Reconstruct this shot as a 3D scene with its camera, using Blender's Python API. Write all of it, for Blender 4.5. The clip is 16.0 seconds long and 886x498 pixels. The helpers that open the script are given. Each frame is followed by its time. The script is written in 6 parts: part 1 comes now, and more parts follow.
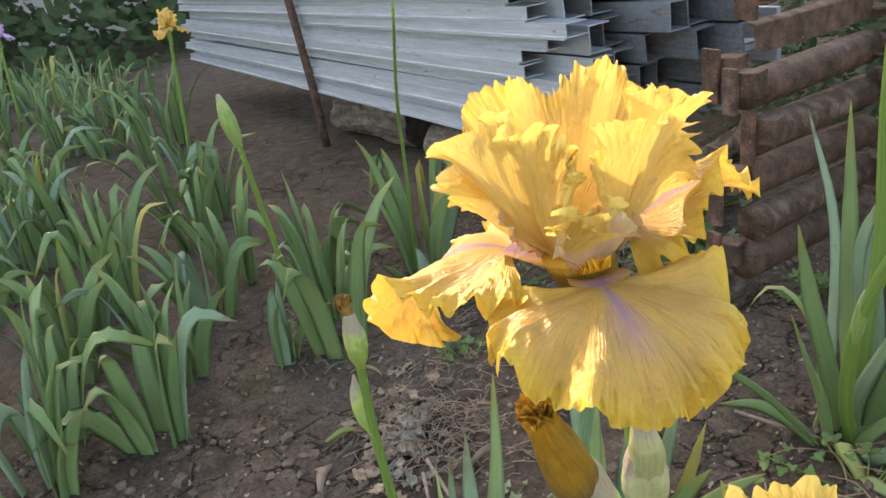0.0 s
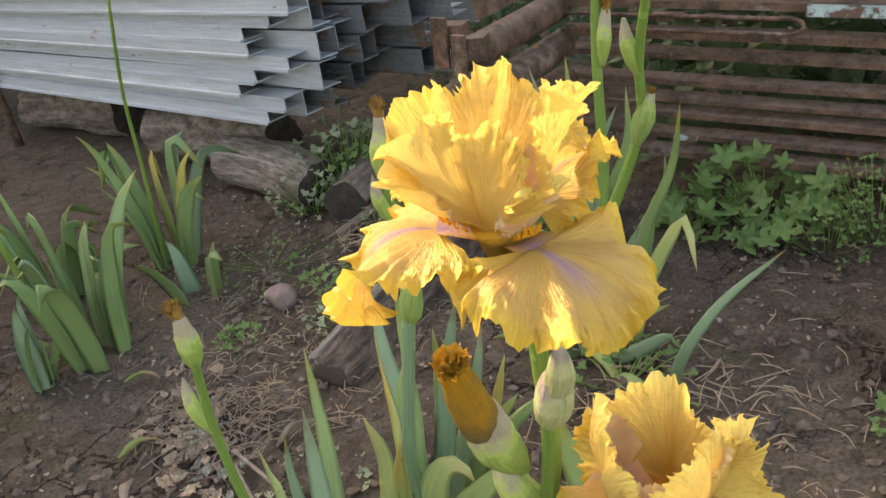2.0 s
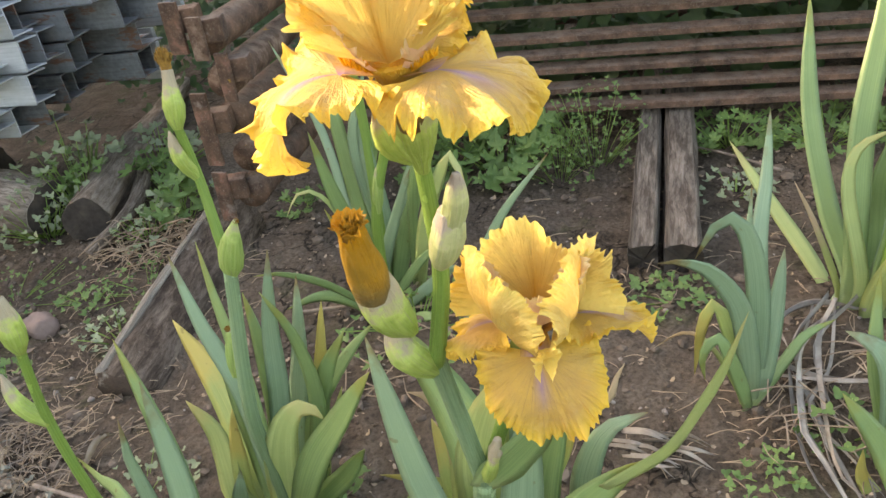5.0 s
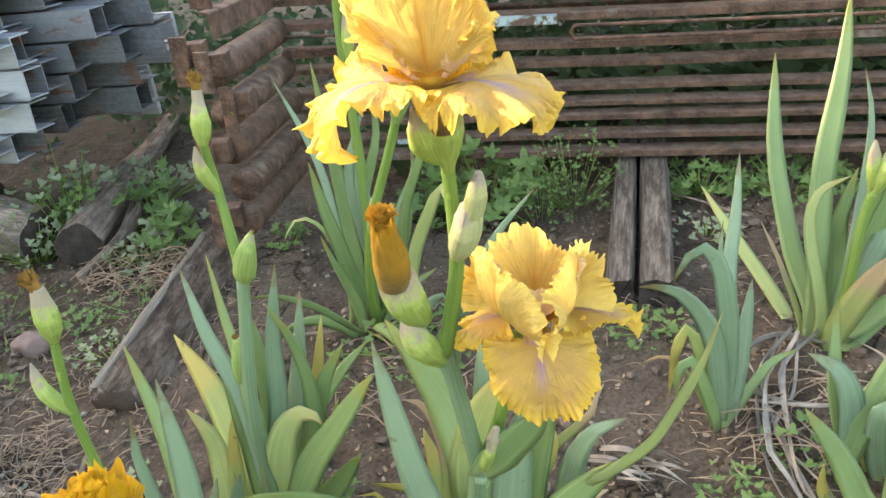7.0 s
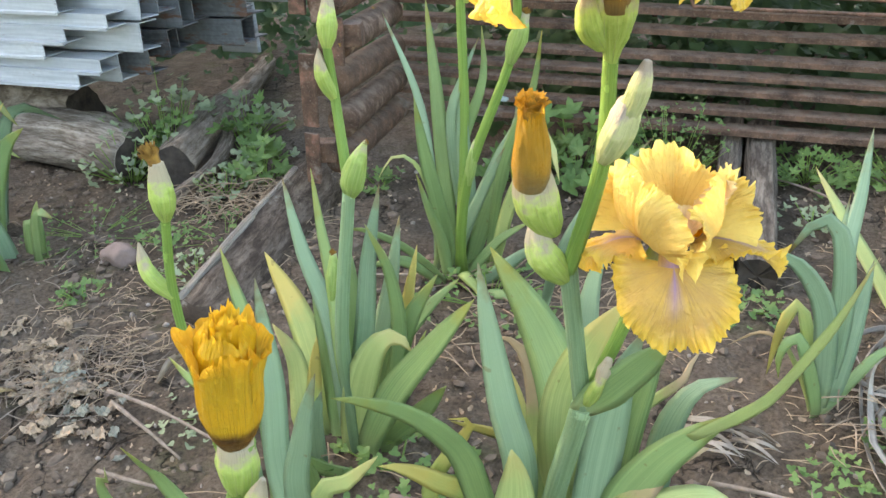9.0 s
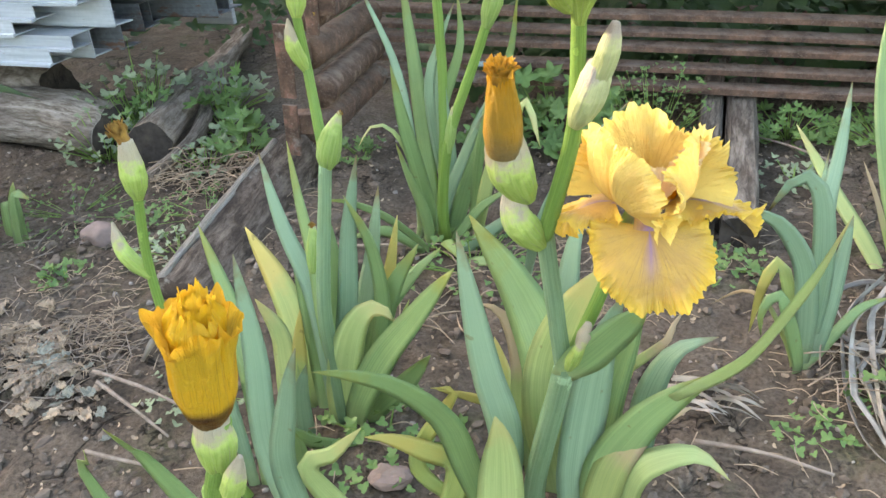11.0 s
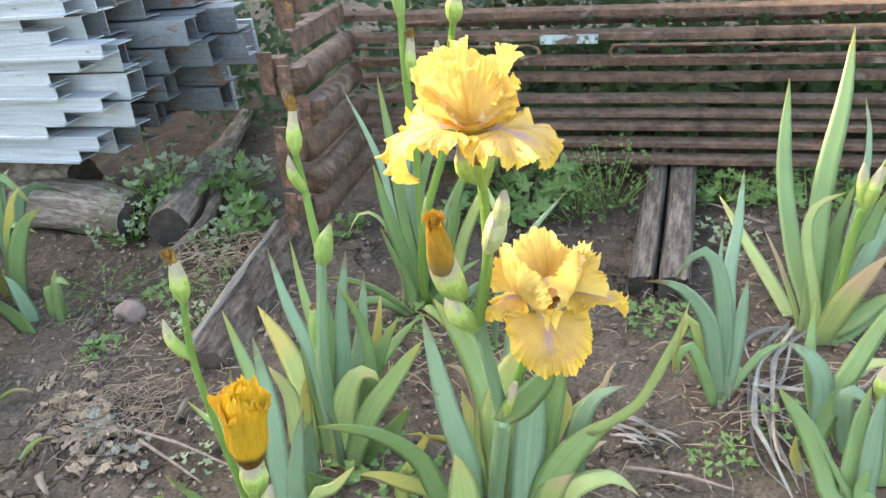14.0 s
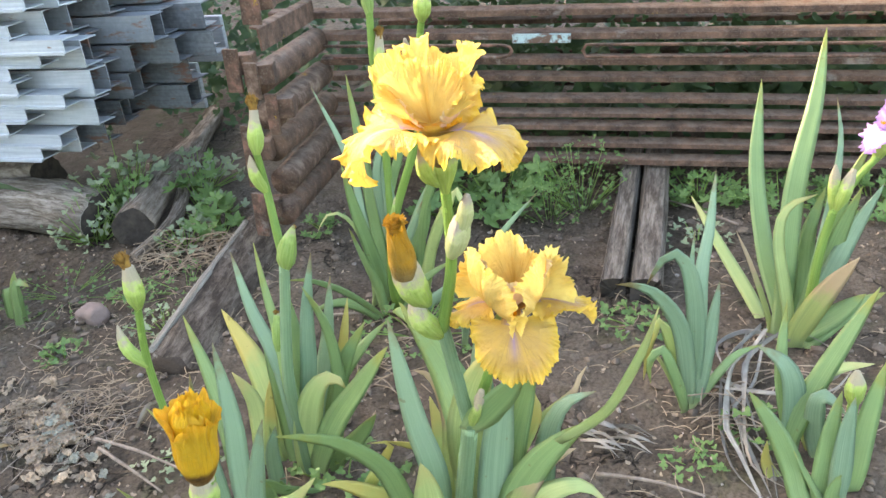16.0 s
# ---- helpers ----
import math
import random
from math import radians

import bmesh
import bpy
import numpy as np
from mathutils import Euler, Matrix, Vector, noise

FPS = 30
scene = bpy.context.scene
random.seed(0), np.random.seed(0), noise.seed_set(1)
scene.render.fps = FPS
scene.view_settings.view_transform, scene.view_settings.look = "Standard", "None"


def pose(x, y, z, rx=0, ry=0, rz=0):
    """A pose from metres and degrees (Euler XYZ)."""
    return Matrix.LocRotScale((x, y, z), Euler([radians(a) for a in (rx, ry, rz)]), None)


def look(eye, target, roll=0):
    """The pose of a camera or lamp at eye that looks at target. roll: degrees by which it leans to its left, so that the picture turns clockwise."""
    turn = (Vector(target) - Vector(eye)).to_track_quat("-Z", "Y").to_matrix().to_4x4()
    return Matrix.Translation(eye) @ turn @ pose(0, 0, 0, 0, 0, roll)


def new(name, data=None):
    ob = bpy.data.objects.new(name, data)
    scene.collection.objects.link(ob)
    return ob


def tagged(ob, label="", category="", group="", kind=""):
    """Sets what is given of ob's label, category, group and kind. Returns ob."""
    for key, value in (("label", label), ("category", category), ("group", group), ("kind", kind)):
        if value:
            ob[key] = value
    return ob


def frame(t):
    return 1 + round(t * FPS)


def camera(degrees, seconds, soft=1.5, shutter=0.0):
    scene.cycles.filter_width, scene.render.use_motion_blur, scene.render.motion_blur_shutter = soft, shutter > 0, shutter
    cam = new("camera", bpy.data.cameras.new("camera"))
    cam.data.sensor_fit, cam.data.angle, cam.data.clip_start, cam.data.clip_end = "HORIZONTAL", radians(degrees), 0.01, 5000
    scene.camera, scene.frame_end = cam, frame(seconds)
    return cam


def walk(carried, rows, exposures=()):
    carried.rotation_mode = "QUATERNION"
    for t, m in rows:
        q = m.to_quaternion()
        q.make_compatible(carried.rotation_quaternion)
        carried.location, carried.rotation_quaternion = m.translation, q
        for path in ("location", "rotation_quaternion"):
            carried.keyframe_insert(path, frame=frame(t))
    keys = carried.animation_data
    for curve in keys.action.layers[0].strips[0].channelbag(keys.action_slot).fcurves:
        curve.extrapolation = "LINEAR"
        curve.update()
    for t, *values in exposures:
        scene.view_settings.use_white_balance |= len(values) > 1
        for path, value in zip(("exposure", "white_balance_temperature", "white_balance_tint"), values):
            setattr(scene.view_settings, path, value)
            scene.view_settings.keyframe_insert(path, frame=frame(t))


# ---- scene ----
cam = camera(57.1, 16.0)
PATH = [
    (0, (0.041, 0.002, 0.928), (-1.322, 1.267, 0.192), -9.9),
    (0.5, (0.038, -0.013, 0.935), (-1.279, 1.293, 0.187), -9.7),
    (1, (0.013, -0.031, 0.946), (-1.134, 1.405, 0.154), -9.1),
    (1.5, (-0.005, -0.062, 0.963), (-0.987, 1.46, 0.116), -9.7),
    (2, (-0.023, -0.092, 0.975), (-0.803, 1.505, 0.058), -10.0),
    (2.5, (-0.044, -0.128, 0.977), (-0.657, 1.518, 0.02), -10.2),
    (3, (-0.064, -0.152, 0.978), (-0.557, 1.518, -0.005), -10.1),
    (3.5, (-0.065, -0.184, 0.984), (-0.458, 1.496, -0.027), -10.3),
    (4, (-0.089, -0.205, 0.958), (-0.357, 1.489, -0.072), -10.2),
    (4.5, (-0.11, -0.204, 0.927), (-0.273, 1.496, -0.114), -10.0),
    (5, (-0.121, -0.206, 0.923), (-0.256, 1.526, -0.068), -10.8),
    (7.3, (-0.163, -0.315, 0.929), (-0.203, 1.477, 0.041), -7.5),
    (7.5, (-0.161, -0.322, 0.931), (-0.208, 1.467, 0.039), -7.4),
    (8, (-0.178, -0.33, 0.926), (-0.221, 1.458, 0.031), -6.8),
    (8.5, (-0.205, -0.322, 0.901), (-0.3, 1.468, 0.013), -5.2),
    (9, (-0.229, -0.302, 0.851), (-0.426, 1.469, -0.058), -3.4),
    (9.2, (-0.243, -0.287, 0.836), (-0.469, 1.47, -0.092), -3.3),
    (11.3, (-0.208, -0.301, 0.858), (-0.356, 1.435, -0.123), -5.5),
    (11.5, (-0.2, -0.318, 0.872), (-0.314, 1.422, -0.106), -5.3),
    (12, (-0.173, -0.372, 0.926), (-0.275, 1.372, -0.047), -5.8),
    (12.5, (-0.155, -0.429, 0.974), (-0.252, 1.334, 0.036), -5.9),
    (13, (-0.143, -0.479, 1.019), (-0.239, 1.307, 0.123), -6.0),
    (13.5, (-0.129, -0.511, 1.034), (-0.263, 1.273, 0.14), -6.7),
    (14, (-0.138, -0.528, 1.042), (-0.306, 1.254, 0.149), -7.3),
    (14.5, (-0.143, -0.523, 1.037), (-0.3, 1.259, 0.144), -6.8),
    (15, (-0.129, -0.515, 1.03), (-0.289, 1.262, 0.126), -7.0),
    (15.5, (-0.124, -0.503, 1.036), (-0.275, 1.274, 0.131), -6.9),
    (16, (-0.123, -0.496, 1.032), (-0.236, 1.286, 0.13), -6.5),
]
walk(cam, [(t, look(eye, target, roll)) for t, eye, target, roll in PATH],
     exposures=[(0, 2.22, 8700, 17), (2.5, 2.32, 9800, 17), (4, 2.53, 9800, 15), (5, 2.63, 9500, 14), (7.5, 2.82, 8700, 10), (8.5, 2.80, 8500, 10), (9, 2.97, 8350, 9), (16, 3.05, 8000, 10)])

# ---- light ----
SUN = Vector((-0.84, 0.30, 0.46)).normalized()
world = bpy.data.worlds.new("sky")
scene.world = world
world.use_nodes = True
wn = world.node_tree
sky = wn.nodes.new("ShaderNodeTexSky")
sky.sky_type, sky.sun_disc = "NISHITA", False
sky.sun_elevation = math.asin(SUN.z)
sky.sun_rotation = math.atan2(SUN.x, SUN.y)
sky.air_density, sky.dust_density = 1.0, 2.0
wn.links.new(sky.outputs["Color"], wn.nodes["Background"].inputs["Color"])
wn.nodes["Background"].inputs["Strength"].default_value = 0.15
sun_data = bpy.data.lights.new("sun", "SUN")
sun_data.energy, sun_data.angle, sun_data.color = 1.98, radians(0.8), (1.0, 0.9, 0.74)
sun = new("sun", sun_data)
sun.matrix_world = look((0, 0, 20), Vector((0, 0, 20)) - SUN)


# ---- materials ----
class Mat:
    """A small builder of node materials."""

    def __init__(self, name):
        self.m = bpy.data.materials.new(name)
        self.m.use_nodes = True
        self.t = self.m.node_tree
        self.t.nodes.clear()
        self.out = self.n("ShaderNodeOutputMaterial")

    def n(self, kind, **values):
        node = self.t.nodes.new(kind)
        for key, value in values.items():
            if key in node.inputs:
                node.inputs[key].default_value = value
        return node

    def l(self, a, b):
        self.t.links.new(a, b)

    def coords(self, kind="Object"):
        return self.n("ShaderNodeTexCoord").outputs[kind]

    def scaled(self, vec, s):
        node = self.n("ShaderNodeMapping")
        node.inputs["Scale"].default_value = s if isinstance(s, tuple) else (s, s, s)
        self.l(vec, node.inputs["Vector"])
        return node.outputs["Vector"]

    def noise(self, vec, scale, detail=4.0, rough=0.55):
        node = self.n("ShaderNodeTexNoise", Scale=scale, Detail=detail, Roughness=rough)
        self.l(vec, node.inputs["Vector"])
        return node.outputs["Fac"]

    def ramp(self, fac, *stops):
        node = self.n("ShaderNodeValToRGB")
        e = node.color_ramp.elements
        while len(e) < len(stops):
            e.new(0.5)
        for k, (p, c) in enumerate(stops):
            e[k].position = p
            e[k].color = (*c, 1) if isinstance(c, tuple) else (c, c, c, 1)
        self.l(fac, node.inputs["Fac"])
        return node.outputs["Color"]

    def mix(self, fac, a, b, blend="MIX"):
        node = self.t.nodes.new("ShaderNodeMix")
        node.data_type, node.blend_type = "RGBA", blend
        for value, s in ((fac, node.inputs[0]), (a, node.inputs[6]), (b, node.inputs[7])):
            if hasattr(value, "links"):
                self.l(value, s)
            else:
                s.default_value = (*value, 1) if isinstance(value, tuple) else value
        return node.outputs[2]

    def math(self, op, a, b=0.0):
        node = self.t.nodes.new("ShaderNodeMath")
        node.operation = op
        for value, s in ((a, node.inputs[0]), (b, node.inputs[1])):
            if hasattr(value, "links"):
                self.l(value, s)
            else:
                s.default_value = value
        return node.outputs[0]

    def uv(self):
        node = self.n("ShaderNodeSeparateXYZ")
        self.l(self.coords("UV"), node.inputs[0])
        return node.outputs[0], node.outputs[1]

    def bump(self, height, strength, distance):
        node = self.n("ShaderNodeBump", Strength=strength, Distance=distance)
        self.l(height, node.inputs["Height"])
        return node.outputs["Normal"]

    def rnd(self):
        return self.n("ShaderNodeObjectInfo").outputs["Random"]

    def finish(self, color, rough=0.7, normal=None, metal=0.0, thin=0.0, thin_color=None, spec=0.4):
        b = self.n("ShaderNodeBsdfPrincipled", Metallic=metal)
        b.inputs["Specular IOR Level"].default_value = spec
        for value, s in ((color, b.inputs["Base Color"]), (rough, b.inputs["Roughness"])):
            if hasattr(value, "links"):
                self.l(value, s)
            else:
                s.default_value = (*value, 1) if isinstance(value, tuple) else value
        if normal:
            self.l(normal, b.inputs["Normal"])
        last = b.outputs[0]
        if thin:
            tr = self.n("ShaderNodeBsdfTranslucent")
            c = thin_color if thin_color is not None else color
            if hasattr(c, "links"):
                self.l(c, tr.inputs["Color"])
            else:
                tr.inputs["Color"].default_value = (*c, 1)
            if normal:
                self.l(normal, tr.inputs["Normal"])
            mx = self.n("ShaderNodeMixShader", Fac=thin)
            self.l(last, mx.inputs[1])
            self.l(tr.outputs[0], mx.inputs[2])
            last = mx.outputs[0]
        self.l(last, self.out.inputs["Surface"])
        return self.m


def soil_material():
    m = Mat("dry garden soil")
    c = m.coords()
    big = m.noise(c, 1.7, 5)
    mid = m.noise(c, 14, 6, 0.6)
    fine = m.noise(c, 120, 5, 0.65)
    col = m.ramp(mid, (0.28, (0.058, 0.043, 0.033)), (0.5, (0.122, 0.093, 0.070)), (0.72, (0.20, 0.158, 0.121)))
    col = m.mix(m.ramp(big, (0.42, 0.0), (0.62, 0.5)), col, (0.19, 0.152, 0.118))
    col = m.mix(m.ramp(m.noise(c, 5.5, 6, 0.7), (0.56, 0.0), (0.68, 0.55)), col, (0.085, 0.095, 0.04))
    col = m.mix(m.ramp(fine, (0.3, 0.75), (0.58, 0.0)), col, (0.035, 0.025, 0.018))
    vor = m.n("ShaderNodeTexVoronoi", Scale=9.0)
    vor.feature = "DISTANCE_TO_EDGE"
    warp = m.mix(0.06, c, m.n("ShaderNodeTexNoise", Scale=10.0).outputs["Color"], "ADD")
    m.l(warp, vor.inputs["Vector"])
    crack = m.ramp(vor.outputs["Distance"], (0.0, 0.0), (0.035, 1.0))
    crack = m.mix(m.ramp(m.noise(c, 2.3, 2), (0.48, 0.0), (0.56, 1.0)), (1, 1, 1), crack)
    col = m.mix(0.75, col, crack, "MULTIPLY")
    h = m.math("ADD", m.math("MULTIPLY", mid, 1.0), m.math("MULTIPLY", fine, 0.45))
    h = m.math("ADD", h, m.math("MULTIPLY", crack, 0.35))
    return m.finish(col, 0.95, m.bump(h, 1.0, 0.02), spec=0.15)


def leaf_material(name, low, high, tip=None, tip_from=0.8, thin=0.28, bloom=0.3):
    m = Mat(name)
    u, v = m.uv()
    c = m.coords()
    rib = m.n("ShaderNodeTexNoise", Scale=1.0, Detail=3.0)
    vec = m.n("ShaderNodeCombineXYZ")
    m.l(m.math("MULTIPLY", u, 44.0), vec.inputs[0])
    m.l(m.math("MULTIPLY", v, 1.2), vec.inputs[1])
    m.l(m.math("MULTIPLY", m.rnd(), 40.0), vec.inputs[2])
    m.l(vec.outputs[0], rib.inputs["Vector"])
    col = m.ramp(rib.outputs["Fac"], (0.25, low), (0.75, high))
    blot = m.noise(c, 9.0, 4)
    col = m.mix(m.ramp(blot, (0.45, 0.0), (0.75, 0.35)), col, tuple(x * 0.6 for x in low))
    col = m.mix(m.math("MULTIPLY", m.rnd(), 0.35), col, tuple(min(1, a * 1.25) for a in high))
    foot = m.ramp(v, (0.0, 0.8), (0.22, 0.0))
    col = m.mix(foot, col, (0.34, 0.42, 0.20))
    if tip:
        edge = m.math("ADD", v, m.math("MULTIPLY", m.math("SUBTRACT", m.noise(c, 28, 3), 0.5), 0.35))
        col = m.mix(m.ramp(edge, (tip_from - 0.1, 0.0), (tip_from + 0.07, 1.0)), col, tip)
    spots = m.ramp(m.noise(c, 60, 2), (0.71, 0.0), (0.76, 0.5))
    col = m.mix(spots, col, (0.20, 0.15, 0.06))
    h = m.math("ADD", rib.outputs["Fac"], m.math("MULTIPLY", blot, 0.3))
    return m.finish(col, 0.42, m.bump(h, 0.5, 0.0014), thin=thin, spec=0.45)


def petal_material(name, base, body, rim, streak, vein, thin=0.27, low=0.02, soft=0.27):
    """Petal: claw at v 0, rim at v 1, midrib at u 0.5."""
    m = Mat(name)
    u, v = m.uv()
    c = m.coords()
    off = m.math("ABSOLUTE", m.math("SUBTRACT", u, 0.5))
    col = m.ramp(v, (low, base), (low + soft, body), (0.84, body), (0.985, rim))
    col = m.mix(m.ramp(off, (0.36, 0.0), (0.5, 0.8)), col, rim)
    cloud = m.noise(c, 35.0, 5)
    col = m.mix(m.ramp(cloud, (0.4, 0.0), (0.72, 0.45)), col, tuple(min(1, x * 1.2) for x in rim))
    vec = m.n("ShaderNodeCombineXYZ")
    wob = m.math("MULTIPLY", m.math("SUBTRACT", m.noise(c, 60, 3), 0.5), 1.3)
    m.l(m.math("ADD", m.math("MULTIPLY", u, 105.0), wob), vec.inputs[0])
    m.l(m.math("MULTIPLY", v, 2.0), vec.inputs[1])
    ribs = m.noise(vec.outputs[0], 1.3, 3)
    lines = m.ramp(ribs, (0.36, 0.55), (0.46, 0.0))
    fade = m.mix(1.0, m.ramp(v, (0.0, 0.9), (0.6, 0.8), (0.95, 0.35)), m.ramp(off, (0.1, 1.0), (0.42, 0.25)), "MULTIPLY")
    col = m.mix(m.mix(1.0, lines, fade, "MULTIPLY"), col, vein)
    if streak:
        band = m.ramp(off, (0.0, 1.0), (0.03, 0.6), (0.10, 0.0))
        along = m.ramp(v, (0.12, 0.0), (0.3, 1.0), (0.55, 0.6), (0.8, 0.0))
        col = m.mix(m.mix(1.0, band, along, "MULTIPLY"), col, streak)
    h = m.math("ADD", ribs, m.math("MULTIPLY", m.noise(c, 190, 5), 1.3))
    return m.finish(col, 0.40, m.bump(h, 0.9, 0.0022), thin=thin, thin_color=m.mix(0.15, col, (1.0, 0.8, 0.35)), spec=0.4)


def plain_material(name, low, high, scale, rough=0.7, bump=0.4, depth=0.003, metal=0.0, stretch=(1, 1, 1), extra=None, extra_at=(0.6, 0.7), extra_scale=6.0, thin=0.0):
    m = Mat(name)
    c = m.coords()
    f = m.noise(m.scaled(c, stretch), scale, 6, 0.62)
    col = m.ramp(f, (0.3, low), (0.72, high))
    col = m.mix(m.math("MULTIPLY", m.rnd(), 0.3), col, tuple(x * 0.75 for x in low))
    if extra:
        col = m.mix(m.ramp(m.noise(c, extra_scale, 5, 0.65), (extra_at[0], 0.0), (extra_at[1], 1.0)), col, extra)
    return m.finish(col, rough, m.bump(f, bump, depth), metal=metal, thin=thin)


def rust_material(name, red):
    m = Mat(name)
    c = m.coords()
    a = m.noise(c, 22, 6, 0.65)
    b = m.noise(c, 190, 4, 0.7)
    col = m.ramp(a, (0.28, (0.034, 0.022, 0.017)), (0.5, (0.105, 0.062, 0.044)), (0.75, red))
    col = m.mix(m.ramp(b, (0.55, 0.0), (0.72, 0.45)), col, (0.30, 0.24, 0.20))
    col = m.mix(m.ramp(m.noise(c, 7.5, 6, 0.7), (0.60, 0.0), (0.68, 0.55)), col, (0.31, 0.28, 0.25))
    # Upward faces are painted paler in patches, standing in for skylight.
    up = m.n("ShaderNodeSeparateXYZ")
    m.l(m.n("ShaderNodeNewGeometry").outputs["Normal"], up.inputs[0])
    sky_lit = m.math("MULTIPLY", m.ramp(up.outputs[2], (0.45, 0.0), (0.9, 0.7)), m.ramp(m.noise(c, 26, 6, 0.75), (0.38, 0.05), (0.62, 1.0)))
    col = m.mix(sky_lit, col, (0.22, 0.168, 0.136))
    col = m.mix(m.ramp(m.noise(m.scaled(c, (1, 1, 1.3)), 11.0, 5, 0.7), (0.69, 0.0), (0.72, 0.9)), col, (0.42, 0.25, 0.03))
    h = m.math("ADD", a, m.math("MULTIPLY", b, 0.6))
    return m.finish(col, 0.88, m.bump(h, 0.6, 0.003), metal=0.1, spec=0.25)


def galvanised_material(name, low, high, rust_from):
    m = Mat(name)
    c = m.coords()
    f = m.noise(m.scaled(c, (0.6, 1, 14)), 9, 5)
    spang = m.noise(c, 70, 3)
    col = m.ramp(f, (0.3, low), (0.7, high))
    col = m.mix(m.ramp(spang, (0.4, 0.0), (0.7, 0.3)), col, (0.34, 0.37, 0.40))
    col = m.mix(m.math("MULTIPLY", m.rnd(), 0.5), col, (0.34, 0.37, 0.41))
    rust = m.ramp(m.noise(m.scaled(c, (1.2, 1, 4)), 6.5, 6, 0.7), (rust_from, 0.0), (rust_from + 0.065, 0.85))
    col = m.mix(rust, col, (0.23, 0.115, 0.075))
    rough = m.mix(rust, (0.5, 0.5, 0.5), (0.9, 0.9, 0.9))
    return m.finish(col, rough, m.bump(m.math("ADD", f, spang), 0.25, 0.002), metal=0.25, spec=0.4)


def wood_material(name, low, high, lichen, grain=(46, 3.2)):
    m = Mat(name)
    c = m.coords()
    uv = m.coords("UV")
    bent = m.mix(0.035, uv, m.n("ShaderNodeTexNoise", Scale=9.0).outputs["Color"], "ADD")
    g = m.noise(m.scaled(bent, (grain[0], grain[1], 1)), 1.0, 8, 0.75)
    wide = m.noise(m.scaled(uv, (9, 1.6, 1)), 1.0, 4)
    col = m.ramp(g, (0.34, tuple(x * 0.45 for x in low)), (0.45, low), (0.56, tuple((a + b) / 2 for a, b in zip(low, high))), (0.70, high))
    col = m.mix(m.ramp(wide, (0.42, 0.0), (0.66, 0.6)), col, tuple(x * 0.55 for x in low))
    col = m.mix(m.ramp(m.noise(c, 13, 5, 0.7), (0.62, 0.0), (0.7, 0.6)), col, lichen)
    h = m.math("ADD", g, m.math("MULTIPLY", wide, 0.7))
    return m.finish(col, 0.93, m.bump(h, 1.0, 0.012), spec=0.15)


def bract_material(name, low, high, paper, start):
    m = Mat(name)
    u, v = m.uv()
    c = m.coords()
    f = m.noise(m.scaled(m.coords("UV"), (34, 2.2, 1)), 1.0, 4)
    col = m.ramp(f, (0.3, low), (0.7, high))
    edge = m.math("ADD", v, m.math("MULTIPLY", m.math("SUBTRACT", m.noise(c, 65, 4), 0.5), 0.75))
    col = m.mix(m.ramp(edge, (start - 0.22, 0.0), (start - 0.02, 0.55)), col, tuple(min(1, x * 1.55) for x in high))
    col = m.mix(m.ramp(edge, (start - 0.06, 0.0), (start + 0.10, 0.9)), col, paper)
    veins = m.ramp(m.noise(m.scaled(m.coords("UV"), (60, 1.5, 1)), 1.0, 3), (0.56, 0.0), (0.66, 0.4))
    col = m.mix(veins, col, tuple(x * 0.62 for x in paper))
    h = m.math("ADD", f, m.noise(c, 140, 4))
    return m.finish(col, 0.5, m.bump(h, 0.9, 0.0022), thin=0.3, spec=0.35)


SOIL = soil_material()
LEAF = leaf_material("green iris leaf", (0.158, 0.270, 0.107), (0.286, 0.415, 0.172), (0.28, 0.30, 0.07), 0.93)
LEAF_BLUE = leaf_material("blue green iris leaf", (0.172, 0.291, 0.179), (0.317, 0.449, 0.292), (0.22, 0.17, 0.07), 0.99)
LEAF_PALE = leaf_material("pale iris leaf", (0.304, 0.406, 0.157), (0.497, 0.583, 0.248), (0.50, 0.48, 0.20), 0.86)
LEAF_YELLOW = leaf_material("yellowing iris leaf", (0.285, 0.39, 0.125), (0.475, 0.53, 0.19), (0.53, 0.46, 0.14), 0.66)
LEAF_RUSTY = leaf_material("iris leaf with a dry tip", (0.246, 0.331, 0.123), (0.404, 0.450, 0.165), (0.48, 0.36, 0.22), 0.62)
LEAF_FAR = leaf_material("shaded iris leaf", (0.150, 0.255, 0.112), (0.255, 0.390, 0.165), (0.30, 0.28, 0.09), 0.93)
STEM = bract_material("iris stalk", (0.165, 0.295, 0.060), (0.275, 0.425, 0.11), (0.27, 0.38, 0.15), 1.2)
STEM_BLUE = bract_material("frosted iris stalk", (0.17, 0.28, 0.15), (0.27, 0.40, 0.24), (0.27, 0.38, 0.15), 1.2)
BRACT = bract_material("green bract", (0.235, 0.37, 0.095), (0.375, 0.505, 0.175), (0.50, 0.45, 0.34), 0.90)
BRACT_DRY = bract_material("papery bract", (0.275, 0.41, 0.085), (0.43, 0.54, 0.165), (0.48, 0.40, 0.33), 0.64)
BRACT_PALE = bract_material("pale cream bract", (0.40, 0.46, 0.20), (0.54, 0.56, 0.31), (0.50, 0.42, 0.39), 0.80)
STANDARD = petal_material("golden standard petal", (0.50, 0.19, 0.015), (0.76, 0.51, 0.15), (0.87, 0.65, 0.18), (0.62, 0.29, 0.02), (0.50, 0.25, 0.04), low=0.10, soft=0.42)
FALL = petal_material("golden fall petal", (0.40, 0.16, 0.04), (0.62, 0.365, 0.11), (0.79, 0.52, 0.075), (0.34, 0.21, 0.48), (0.36, 0.17, 0.08))
